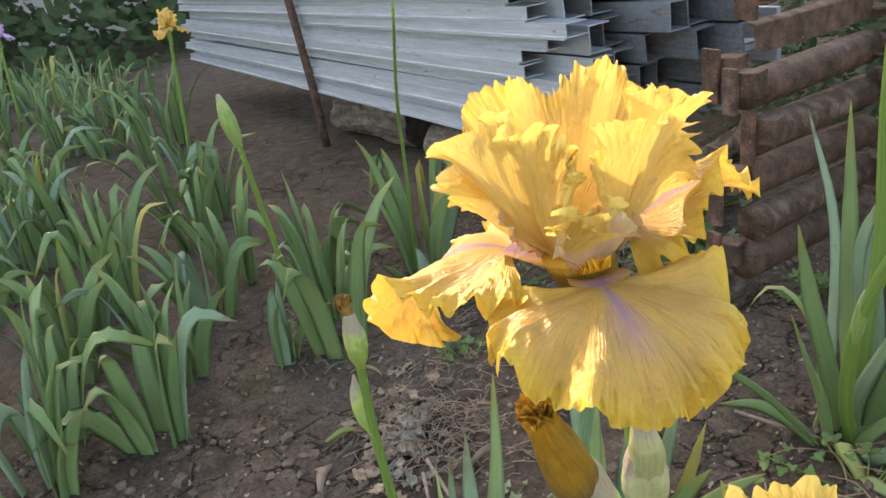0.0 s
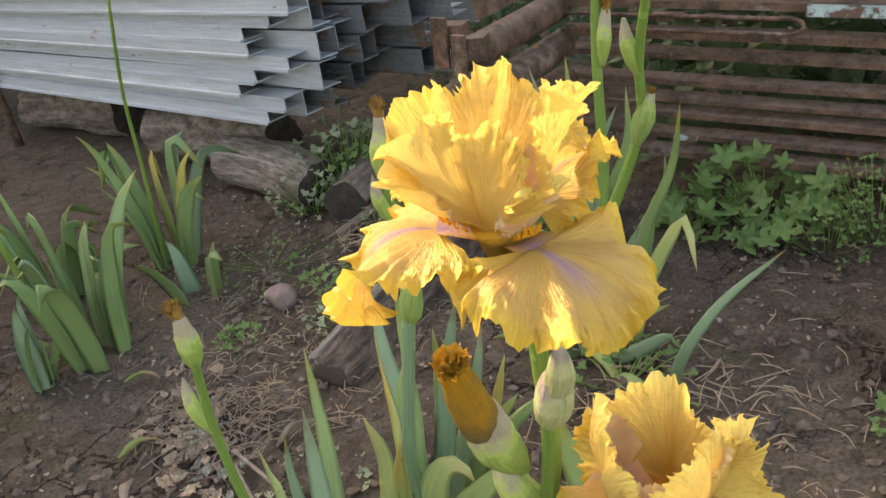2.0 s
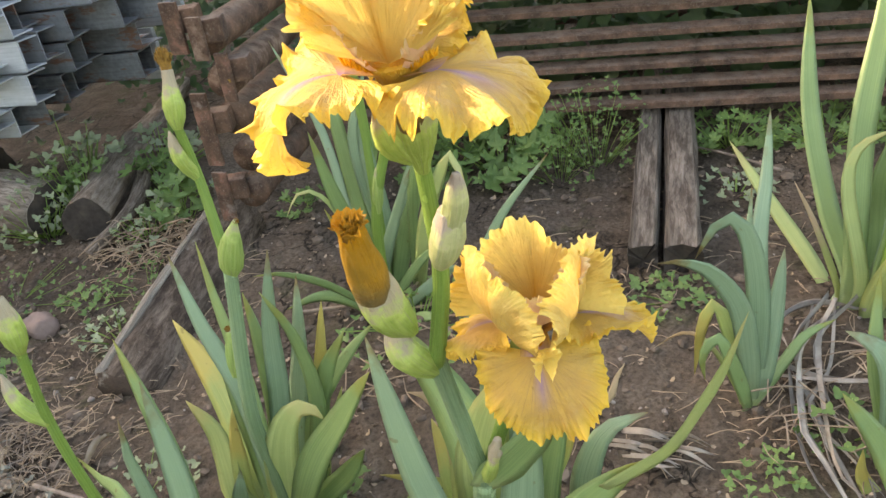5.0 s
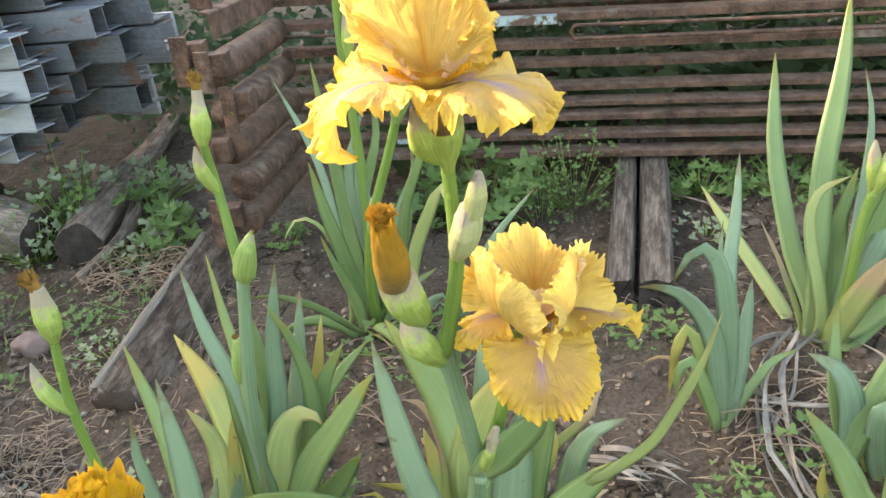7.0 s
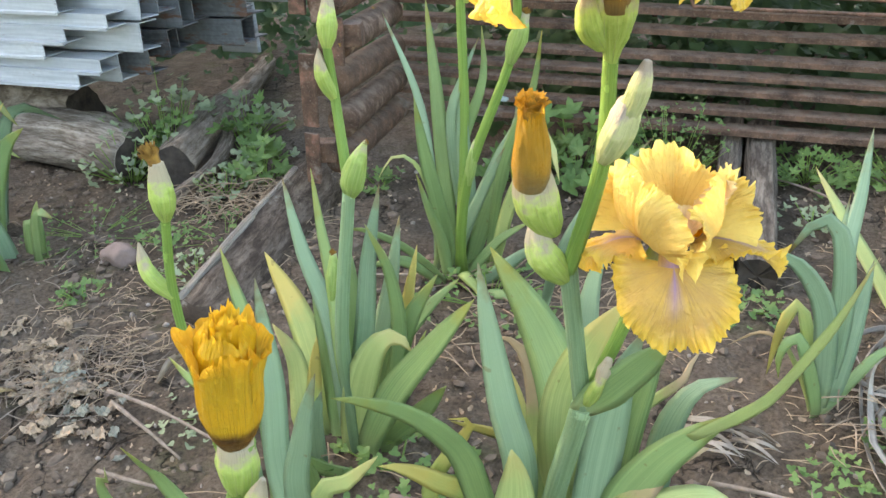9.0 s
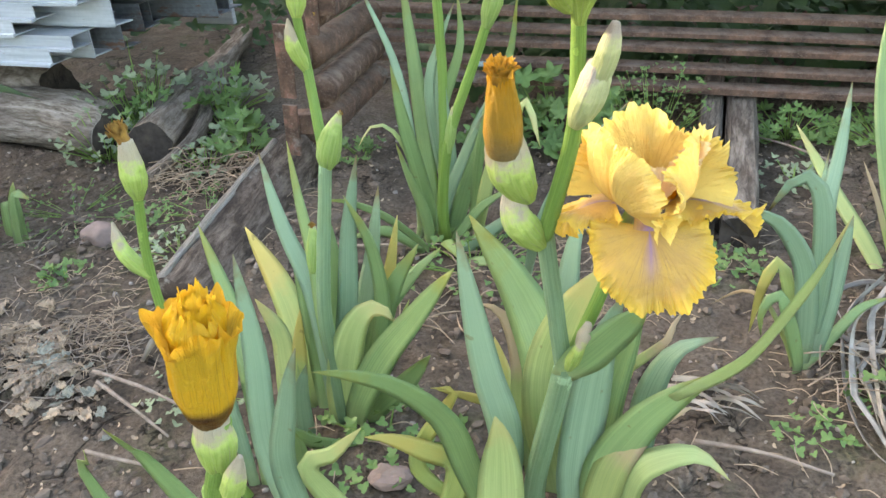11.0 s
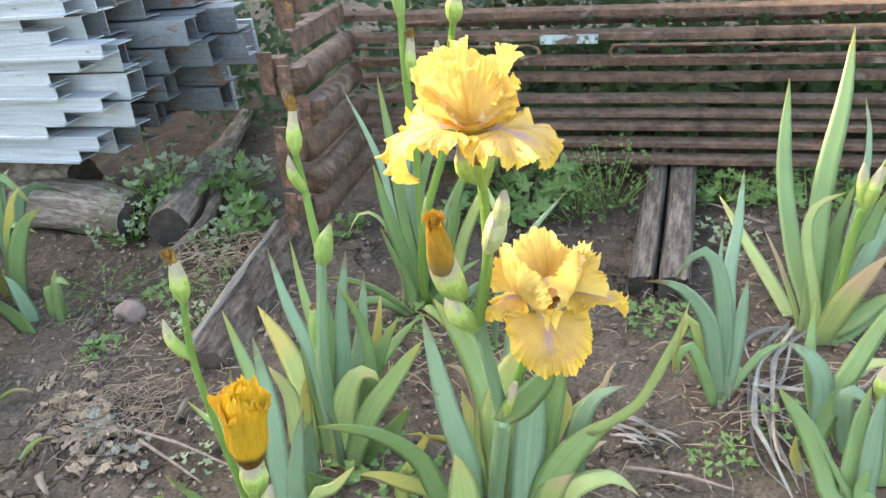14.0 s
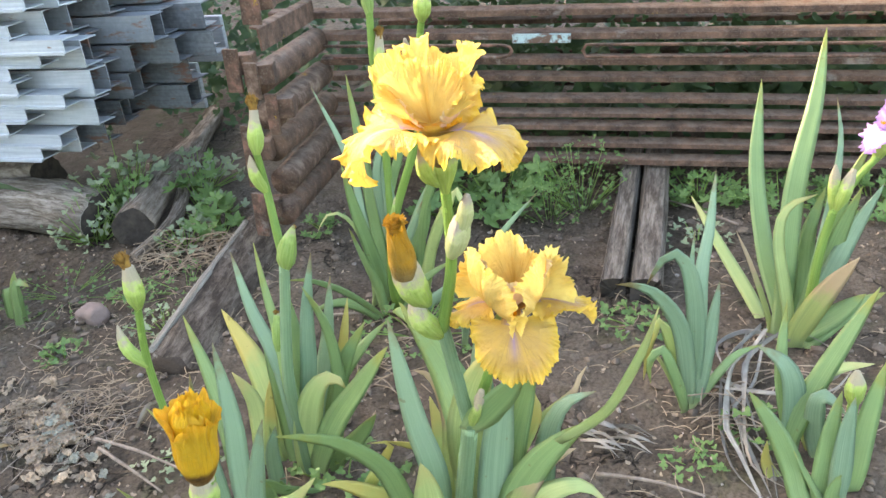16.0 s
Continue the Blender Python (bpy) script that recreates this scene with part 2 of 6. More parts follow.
STYLE = petal_material("peach style arm", (0.70, 0.36, 0.18), (0.84, 0.54, 0.36), (0.90, 0.70, 0.42), (0.66, 0.42, 0.42), (0.66, 0.36, 0.16))
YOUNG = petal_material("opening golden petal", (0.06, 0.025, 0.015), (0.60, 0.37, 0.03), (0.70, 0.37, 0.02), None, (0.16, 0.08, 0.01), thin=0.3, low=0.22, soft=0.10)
YOUNG_RIM = petal_material("crumpled golden petal", (0.60, 0.33, 0.015), (0.68, 0.39, 0.02), (0.76, 0.44, 0.02), None, (0.42, 0.22, 0.02), thin=0.4)
WILTED = petal_material("wilted brown petal", (0.20, 0.15, 0.07), (0.38, 0.225, 0.04), (0.62, 0.30, 0.02), None, (0.17, 0.09, 0.02), thin=0.2, low=0.12)
LILAC = petal_material("lilac petal", (0.60, 0.52, 0.58), (0.70, 0.56, 0.78), (0.50, 0.28, 0.66), None, (0.36, 0.16, 0.50))
BEARD = plain_material("orange beard", (0.70, 0.30, 0.01), (0.85, 0.45, 0.03), 300, 0.8)
SPENT = plain_material("spent brown flower", (0.17, 0.085, 0.02), (0.42, 0.24, 0.05), 130, 0.8)
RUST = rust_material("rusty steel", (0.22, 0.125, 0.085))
RUST_PALE = rust_material("pale rusty steel", (0.30, 0.215, 0.165))
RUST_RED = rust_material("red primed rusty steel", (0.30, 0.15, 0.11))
ZINC = galvanised_material("galvanised steel sheet", (0.38, 0.42, 0.46), (0.60, 0.64, 0.68), 0.635)
ZINC_SHADED = galvanised_material("rusty steel sheet darkened for shade", (0.075, 0.084, 0.095), (0.165, 0.18, 0.20), 0.55)
WOOD = wood_material("weathered grey wood", (0.22, 0.18, 0.145), (0.60, 0.53, 0.46), (0.36, 0.33, 0.28), (40, 5))
SLEEPER = wood_material("old brown timber", (0.12, 0.098, 0.08), (0.36, 0.31, 0.265), (0.27, 0.25, 0.21), (26, 7))
BARK = wood_material("old log bark", (0.20, 0.155, 0.12), (0.50, 0.42, 0.35), (0.34, 0.32, 0.27), (20, 9))
SPLIT = wood_material("cracked brown split wood", (0.085, 0.062, 0.048), (0.28, 0.22, 0.175), (0.36, 0.33, 0.28), (14, 8))
SILVER = wood_material("silvery split wood", (0.36, 0.31, 0.26), (0.72, 0.65, 0.57), (0.45, 0.42, 0.36))
WOOD_END = plain_material("dark sawn wood", (0.024, 0.019, 0.016), (0.085, 0.068, 0.056), 30, 0.95, 0.8, 0.006)
STONE = plain_material("pinkish stone", (0.19, 0.13, 0.11), (0.34, 0.245, 0.21), 18, 0.9, 0.6, 0.006)
PEBBLE = plain_material("pale pebbles", (0.22, 0.18, 0.15), (0.42, 0.37, 0.33), 30, 0.9)
DRY = plain_material("dry grey leaves", (0.225, 0.160, 0.112), (0.47, 0.375, 0.29), 25, 0.9, stretch=(1, 1, 1), thin=0.15)
DRY_PALE = plain_material("bleached dry leaves", (0.25, 0.215, 0.185), (0.52, 0.47, 0.415), 25, 0.9, thin=0.15)
STRAW = plain_material("dead straw", (0.27, 0.19, 0.13), (0.48, 0.37, 0.26), 40, 0.9)
TWIG = plain_material("dry twig", (0.16, 0.12, 0.095), (0.34, 0.28, 0.23), 50, 0.9)
DRY_GREEN = plain_material("faded grey green leaves", (0.20, 0.195, 0.155), (0.38, 0.375, 0.31), 25, 0.9, thin=0.15)
CLOD = plain_material("soil clods", (0.085, 0.062, 0.048), (0.21, 0.16, 0.122), 40, 0.95)
WEED = plain_material("green weed leaf", (0.10, 0.19, 0.056), (0.205, 0.325, 0.10), 22, 0.5, thin=0.3)
WEED_DARK = plain_material("hedge leaf darkened for shade", (0.035, 0.075, 0.028), (0.075, 0.135, 0.045), 15, 0.55, thin=0.25)
WEED_GREY = plain_material("grey green weed leaf", (0.20, 0.26, 0.15), (0.36, 0.41, 0.25), 22, 0.6, thin=0.25)
# plaster colour of the added wall that stands out of view
WALL = plain_material("grey plaster wall", (0.30, 0.28, 0.26), (0.42, 0.40, 0.37), 4, 0.9)
PAINT_BLUE = plain_material("worn pale blue paint", (0.24, 0.36, 0.37), (0.42, 0.52, 0.52), 30, 0.7, extra=(0.12, 0.07, 0.05), extra_scale=26, extra_at=(0.47, 0.55))


# ---- mesh helpers ----
def part(name, bm, material, parent=None, label="", smooth=True):
    """Links a bmesh, in world metres, as one mesh object under a thing."""
    me = bpy.data.meshes.new(name)
    bm.to_mesh(me)
    bm.free()
    me.materials.append(material)
    if smooth:
        me.polygons.foreach_set("use_smooth", [True] * len(me.polygons))
    ob = new(name, me)
    if parent:
        ob.parent = parent
    return tagged(ob, label)


def thing(name, label, category, group=""):
    ob = new(name)
    ob.empty_display_size = 0.05
    return tagged(ob, label, category, group)


def curve_points(points, n):
    """n + 1 points on a smooth line through the points, evenly by length."""
    p = np.array(points, float)
    if len(p) == 2:
        p = np.array([p[0], (p[0] + p[1]) / 2, p[1]])
    q = np.vstack([2 * p[0] - p[1], p, 2 * p[-1] - p[-2]])
    fine = []
    for k in range(1, len(q) - 2):
        a, b, c, d = q[k - 1], q[k], q[k + 1], q[k + 2]
        for s in np.linspace(0, 1, 24, endpoint=False):
            fine.append(0.5 * (2 * b + (c - a) * s + (2 * a - 5 * b + 4 * c - d) * s * s + (3 * b - a - 3 * c + d) * s ** 3))
    fine.append(p[-1])
    fine = np.array(fine)
    run = np.r_[0, np.cumsum(np.linalg.norm(np.diff(fine, axis=0), axis=1))]
    want = np.linspace(0, run[-1], n + 1)
    return np.stack([np.interp(want, run, fine[:, k]) for k in range(3)], 1)


def tangents(c):
    t = np.gradient(c, axis=0)
    return t / np.maximum(np.linalg.norm(t, axis=1, keepdims=True), 1e-9)


def skin(bm, rings, closed=True, uvs=True, cap=True):
    """Faces between rings of points; u runs round, v along."""
    rows = [[bm.verts.new(p) for p in ring] for ring in rings]
    layer = bm.loops.layers.uv.verify()
    m, k = len(rows), len(rows[0])
    for i in range(m - 1):
        for j in range(k if closed else k - 1):
            j2 = (j + 1) % k
            f = bm.faces.new((rows[i][j], rows[i][j2], rows[i + 1][j2], rows[i + 1][j]))
            span = k if closed else k - 1
            for loop, (a, b) in zip(f.loops, ((j, i), (j + 1, i), (j + 1, i + 1), (j, i + 1))):
                loop[layer].uv = (a / span, b / (m - 1))
    if closed and cap:
        bm.faces.new(rows[0][::-1])
        f = bm.faces.new(rows[-1])
        for loop in f.loops:
            loop[layer].uv = (0.5, 1.0)
    return rows


def tube(bm, points, radii, n=12, sides=10, wobble=0.0, flat=1.0, seed=0, freq=40.0, bark=1.7):
    """A round bar along a smooth line; radii are spread evenly over its length."""
    c = curve_points(points, n)
    t = tangents(c)
    r = np.interp(np.linspace(0, 1, n + 1), np.linspace(0, 1, len(radii)), radii)
    side = np.cross(t[0], (0.31, -0.2, 0.93) if abs(t[0][2]) < 0.9 else (1, 0.2, 0.1))
    rings = []
    rng = random.Random(seed)
    for k in range(n + 1):
        side = side - t[k] * (side @ t[k])
        side = side / np.linalg.norm(side)
        other = np.cross(t[k], side)
        ring = []
        for j in range(sides):
            a = 2 * math.pi * j / sides
            rr = r[k] * (1 + (wobble * (noise.noise(Vector(c[k] * freq) + Vector((math.cos(a) * bark, math.sin(a) * bark, seed))) if wobble else 0)))
            ring.append(c[k] + side * math.cos(a) * rr + other * math.sin(a) * rr * flat)
        rings.append(ring)
    skin(bm, rings)
    return c


FACE = np.array((0.05, -0.86, 0.5))


def blade(bm, width, points, face=0.0, twist=0.0, n=16, fold=0.16, thick=0.0022, blunt=2.2, foot=0.62, ripple=0.0):
    """A sword leaf: a flat, keeled blade along a smooth line, thicker at the midrib and pointed."""
    c = curve_points(points, n)
    t = tangents(c)
    rings = []
    side = None
    for k in range(n + 1):
        v = k / n
        here = np.cross(t[k], FACE)
        if np.linalg.norm(here) < 0.25 and side is not None:
            here = side - t[k] * (side @ t[k])
        here = here / np.linalg.norm(here)
        if side is not None:
            here = here * 0.6 + side * 0.4 * (1 if here @ side > 0 else -1) if here @ side > 0 else side
            here = here - t[k] * (here @ t[k])
            here = here / np.linalg.norm(here)
        side = here
        nor = np.cross(here, t[k])
        a = radians(face + twist * v)
        s = here * math.cos(a) + nor * math.sin(a)
        o = -here * math.sin(a) + nor * math.cos(a)
        w = width / 2 * (foot + (1 - foot) * min(1, v / 0.3))
        if v > 0.4:
            w *= max(0.015, 1 - ((v - 0.4) / 0.6) ** blunt) ** 0.85
        h = thick * (1.3 - v) * min(1.0, w / 0.004)
        rip = ripple * math.sin(v * 11 + points[0][0] * 60) * w
        p = c[k]
        rings.append([p - s * w + o * (fold * w + rip), p - s * w * 0.5 + o * (h * 0.7 + fold * w * 0.42 + rip * 0.4), p + o * h, p + s * w * 0.5 + o * (h * 0.7 + fold * w * 0.42),
                      p + s * w + o * (fold * w - rip), p + s * w * 0.5 + o * (fold * w * 0.42 - h * 0.7), p - o * h, p - s * w * 0.5 + o * (fold * w * 0.42 - h * 0.7 + rip * 0.4)])
    rows = [[bm.verts.new(q) for q in ring] for ring in rings]
    layer = bm.loops.layers.uv.verify()
    us = (0.0, 0.25, 0.5, 0.75, 1.0, 0.75, 0.5, 0.25)
    for i in range(n):
        for j in range(8):
            j2 = (j + 1) % 8
            f = bm.faces.new((rows[i][j], rows[i + 1][j], rows[i + 1][j2], rows[i][j2]))
            for loop, (a, b) in zip(f.loops, ((j, i), (j, i + 1), (j2, i + 1), (j2, i))):
                loop[layer].uv = (us[a], b / n)
    bm.faces.new(rows[0])
    bm.faces.new(rows[-1][::-1])


def leaf(plant, width, material, points, face=0.0, twist=0.0):
    bm = bmesh.new()
    blade(bm, width, points, face, twist, ripple=0.08)
    return part("leaf", bm, material, plant)


def stalk(plant, points, r0, r1, material=None):
    bm = bmesh.new()
    tube(bm, points, (r0, r1), n=10 * (len(points) - 1), sides=12, wobble=0.06)
    return part("stalk", bm, material or STEM, plant)


def bud(plant, a, b, radius, material, name="bud", lean=(0, 0, 0), shape=(0.35, 0.8, 1.0, 0.85, 0.5, 0.12), label="", seed=1):
    """A swollen sheath between two points, bowed by lean."""
    a, b = np.array(a, float), np.array(b, float)
    bm = bmesh.new()
    line = curve_points([a, (a + b) / 2 + np.array(lean), b], 30)
    tan = tangents(line)
    side = np.cross(tan[0], (0.31, 0.9, 0.3))
    side = side / np.linalg.norm(side)
    rings = []
    for i in range(len(line)):
        v = i / (len(line) - 1)
        r0 = radius * float(np.interp(v, np.linspace(0, 1, len(shape)), shape))
        s = side - tan[i] * float(side @ tan[i])
        s = s / np.linalg.norm(s)
        o = np.cross(tan[i], s)
        ring = []
        for j in range(40):
            ang = 2 * math.pi * j / 40
            wrap = (ang / (2 * math.pi) + 0.22 * v + seed * 0.37) % 1.0
            ca, sa = math.cos(ang), math.sin(ang)
            rr = r0 * (0.92 + 0.15 * wrap * (0.35 + 0.65 * v))
            rr *= 1 + 0.10 * noise.noise(Vector((ca * 1.6, sa * 1.6, v * 3 + seed * 3))) + (0.035 + 0.06 * v * v) * noise.noise(Vector((ca * 5, sa * 5, v * 2.2 + seed))) + 0.05 * v * noise.noise(Vector((ca * 3, sa * 3, v * 13 + seed)))
            ring.append(line[i] + (s * ca + o * sa * 0.84) * rr)
        rings.append(ring)
    skin(bm, rings)
    return part(name, bm, material, plant, label)


def tuft(plant, a, axis, radius, material, seed=3, height=0.02, name="spent_petals"):
    """The crumpled, ragged end of a spent flower."""
    a = np.array(a, float)
    axis = np.array(axis, float) / np.linalg.norm(axis)
    bm = bmesh.new()
    for k, (r, h) in enumerate(((1.0, 0.85), (0.8, 1.0), (0.55, 1.1), (0.3, 1.15))):
        pleated_cup(bm, a, a + axis * height * h, (radius * r * 0.8, radius * r * 0.75, radius * r * 0.85, radius * r * 1.25), 7, 0.12, height * 0.22, seed + k * 2.3, n=12, sides=36)
    return part(name, bm, material, plant)


def soft_noise(x, y, seed):
    """Smooth value noise between -1 and 1 on arrays."""
    table = np.random.RandomState(int(seed * 977) % 100003).uniform(-1, 1, (64, 64))
    x, y = np.broadcast_arrays(np.asarray(x, float), np.asarray(y, float))
    i, j = np.floor(x).astype(int), np.floor(y).astype(int)
    u, v = x - i, y - j
    u, v = u * u * (3 - 2 * u), v * v * (3 - 2 * v)
    at = lambda a, b: table[a % 64, b % 64]
    return (at(i, j) * (1 - u) + at(i + 1, j) * u) * (1 - v) + (at(i, j + 1) * (1 - u) + at(i + 1, j + 1) * u) * v


def petal(bm, length, width, angles, curl, ruffle, waves, seed, claw=0.3, spread=112.0, frill=0.004, pleats=15, rays=300, rows=44, back=0.75, neck=0.011, crumple=0.003, flip=0.0, groove=0.0015, lace=1.0, notch=0.0, fold=0.006, crimp=0.0):
    """A ruffled, fan-shaped petal: a narrow claw from the origin along x, then a blade whose rays end in a laced rim.
    angles: the slope of the midrib, in degrees, on its way; curl: how far, in degrees, each side edge is rolled up (left, right)
    and the far edge of the roll, if four are given; flip: how far the rim is rolled back; crimp: depth of the tight folds along the rim."""
    steps = 60
    th = np.radians(np.interp(np.linspace(0, 1, steps + 1), np.linspace(0, 1, len(angles)), angles))
    dx = length / steps
    cx = np.r_[0, np.cumsum(np.cos(th[:-1]) * dx)]
    cz = np.r_[0, np.cumsum(np.sin(th[:-1]) * dx)]
    grid = np.linspace(0, length, steps + 1)
    c = claw * length
    rho = length - c
    half = max(rho * math.sin(min(radians(spread), math.pi / 2)), 1e-6)
    if isinstance(curl, (int, float)):
        curl = (curl, curl)
    first, last = curl[:2], curl[2:] if len(curl) == 4 else curl[:2]
    s = np.linspace(0, 1.3, 80)
    rolls = []
    for k in (0, 1):
        turn = np.radians(first[k] * s + (last[k] - first[k]) * s ** 5)
        ds = s[1] * width / 2
        rolls.append((turn, np.r_[0, np.cumsum(np.cos(turn[:-1]) * ds)], np.r_[0, np.cumsum(np.sin(turn[:-1]) * ds)]))

    def shaped(x, y, d):
        """Points of the flat outline, lifted by d, rolled about the midrib and bent along it."""
        way = np.clip(x / length, 0, 1)
        g = np.clip((way - 0.1) / 0.45, 0, 1)
        g = g * g * (3 - 2 * g)
        q = np.abs(y) / (width / 2)
        pick = [np.where(y < 0, np.interp(q, s, rolls[0][k]), np.interp(q, s, rolls[1][k])) for k in range(3)]
        turn, flat, up = pick[0] * g, np.abs(y) * (1 - g) + pick[1] * g, pick[2] * g
        sign = np.where(y < 0, -1.0, 1.0)
        yy = sign * (flat - np.sin(turn) * d)
        up = up + np.cos(turn) * d
        t = np.interp(x, grid, th)
        over = np.where(x > length, x - length, np.minimum(x, 0.0))
        return np.stack([np.interp(x, grid, cx) - np.sin(t) * up + np.cos(t) * over, yy, np.interp(x, grid, cz) + np.cos(t) * up + np.sin(t) * over], -1)

    f = np.linspace(-1, 1, rays + 1)[None, :]
    r = (np.linspace(0, 1, rows + 1) ** 0.7)[:, None]
    n1, n2, n3 = soft_noise(f * 2.1 + 9, 0.5, seed), soft_noise(f * 4.3 + 9, 3.5, seed), soft_noise(f * 6.1 + 9, 7.5, seed)
    phase = math.pi * pleats * f + 4.5 * n2 + 2.5 * soft_noise(f * 9 + 30, 11.5, seed) + seed
    strength = np.clip(0.7 + 1.1 * n3, 0.1, 1.7)
    size = (1 - (1 - back) * np.abs(f) ** 2.2) * (1 + 0.045 * n1) * (1 - notch * np.exp(-(f / 0.2) ** 2))
    teeth = soft_noise(f * 24 + 99, 1.5, seed)
    rad = rho * r * size * (1 + r ** 9 * 0.022 * strength * np.cos(phase + 0.6)) + lace * 0.0009 * r ** 12 * teeth
    a = radians(spread) * f
    x, y = c + rad * np.cos(a), rad * np.sin(a) * width / (2 * half)
    d = ruffle * r ** 2.2 * ((0.45 + 0.9 * np.abs(f)) * np.sin(math.pi * waves * f + 1.6 * n1 + seed * 2) + 0.35 * np.sin(math.pi * waves * 1.9 * f + seed * 3 + 1.5 * r))
    d = d + frill * strength * r ** 7 * np.sin(phase + 2.5 * (1 - r) * n2)
    d = d + frill * 0.42 * r ** 9 * np.sin(phase * 2.3 + 4 * n1 + 3 * r)
    d = d + lace * 0.0030 * r ** 6 * soft_noise(f * 17 + 50, r * 5, seed + 1) + lace * 0.0012 * r ** 5 * soft_noise(f * 60 + 70, r * 22, seed + 4)
    d = d + crumple * r * (soft_noise(x * 45 + 20, y * 45 + 20, seed + 2) + 0.35 * soft_noise(x * 120 + 20, y * 120 + 20, seed + 3))
    d = d + groove * r * (1 - np.exp(-np.abs(y) / 0.005))
    d = d - flip * np.clip((r - 0.7) / 0.3, 0, 1) ** 2 * (0.7 + 0.5 * n2)
    d = d + fold * np.clip((r - 0.62) / 0.38, 0, 1) ** 2 * soft_noise(f * 3.4 + 40, 2.5, seed + 6)
    edge = np.clip((r - 0.80) / 0.20, 0, 1) ** 1.6 * np.clip(0.65 + 1.2 * soft_noise(f * 5.3 + 15, 6.5, seed + 7), 0, 1.5)
    tight = math.pi * 44 * f + 6 * soft_noise(f * 11 + 60, 4.5, seed + 8)
    d = d + crimp * edge * (np.sin(tight + 3 * n2 * r) + 0.7 * soft_noise(f * 42 + 80, r * 16, seed + 9))
    x = x + 0.6 * crimp * edge * np.cos(tight * 1.3) * np.cos(a)
    blade_co = shaped(x, y, d)
    v = np.linspace(0, 1, 9)[:, None]
    w = np.linspace(-1, 1, 7)[None, :]
    wid = neck * (0.75 + 0.5 * v)
    claw_co = shaped(c * v * 1.04 + 0 * w, wid * w, 0.25 * wid * w * w)
    lay = bm.loops.layers.uv.verify()
    for co, us, vs in ((claw_co, 0.5 + 0.10 * w + 0 * v, claw * v + 0 * w), (blade_co, 0.5 + 0.5 * f + 0 * r, claw + (1 - claw) * r + 0 * f)):
        rows_v = [[bm.verts.new(q) for q in line] for line in co.tolist()]
        us, vs = us.tolist(), vs.tolist()
        for i in range(len(rows_v) - 1):
            for j in range(len(rows_v[0]) - 1):
                face = bm.faces.new((rows_v[i][j], rows_v[i][j + 1], rows_v[i + 1][j + 1], rows_v[i + 1][j]))
                for loop, (p, q) in zip(face.loops, ((i, j), (i, j + 1), (i + 1, j + 1), (i + 1, j))):
                    loop[lay].uv = (us[p][q], vs[p][q])
    bmesh.ops.remove_doubles(bm, verts=bm.verts, dist=0.00005)


def turned(bm, m):
    bmesh.ops.transform(bm, matrix=m, verts=bm.verts)
    return bm


def flower(holder, centre, falls, standards, scale=1.0, tilt=(0, 0), mats=None, seed=1, arms=True, rays=300, arm=1.0):
    """An open bearded iris: three falls, three standards, style arms and beards.
    falls and standards: (azimuth, length, width, angles, curl, ruffle, waves, more) each."""
    fall_m, std_m, style_m = mats or (FALL, STANDARD, STYLE)
    base = Matrix.Translation(centre) @ Euler((radians(tilt[0]), radians(tilt[1]), 0)).to_matrix().to_4x4() @ Matrix.Scale(scale, 4)
    for k, (az, le, wi, ang, curl, ruf, wav, *more) in enumerate(falls):
        turn = base @ Matrix.Rotation(radians(az), 4, "Z")
        bm = bmesh.new()
        petal(bm, le, wi, ang, curl, ruf, wav, seed + k * 1.37, rays=rays, **dict(dict(frill=0.0046, pleats=17, groove=-0.0015, fold=0.011, crimp=0.0011), **(more[0] if more else {})))
        part("fall_petal", turned(bm, turn), fall_m, holder)
        if arms:
            bm = bmesh.new()
            rng = random.Random(seed * 10 + k)
            th = radians(ang[0])
            for q in range(60):
                s = 0.014 + 0.022 * rng.random()
                y = (rng.random() - 0.5) * 0.008
                p = np.array((s * math.cos(th), y, s * math.sin(th) + 0.001))
                d = np.array((rng.uniform(-0.2, 0.6), rng.uniform(-0.5, 0.5), 1.0)) * 0.006
                tube(bm, [p, p + d * 0.6, p + d], [0.0008, 0.0006, 0.0003], n=3, sides=4)
            part("beard", turned(bm, turn), BEARD, holder)
            bm = bmesh.new()
            petal(bm, 0.060 * arm, 0.046 * arm, (34, 36, 46, 68, 96), (38, 38), 0.0022, 2, seed + k * 2.1 + 5, claw=0.4, spread=80, frill=0.0022, pleats=9, rays=80, rows=18, neck=0.009, crumple=0.002)
            part("style_arm", turned(bm, turn), style_m, holder)
    for k, (az, le, wi, ang, curl, ruf, wav, *more) in enumerate(standards):
        turn = base @ Matrix.Rotation(radians(az), 4, "Z")
        bm = bmesh.new()
        petal(bm, le, wi, ang, curl, ruf, wav, seed + 9 + k * 1.91, rays=rays, **dict(dict(claw=0.2, spread=100, back=0.88, frill=0.0026, pleats=21, crumple=0.0035, groove=-0.005, lace=1.5, crimp=0.0026), **(more[0] if more else {})))
        part("standard_petal", turned(bm, turn), std_m, holder)


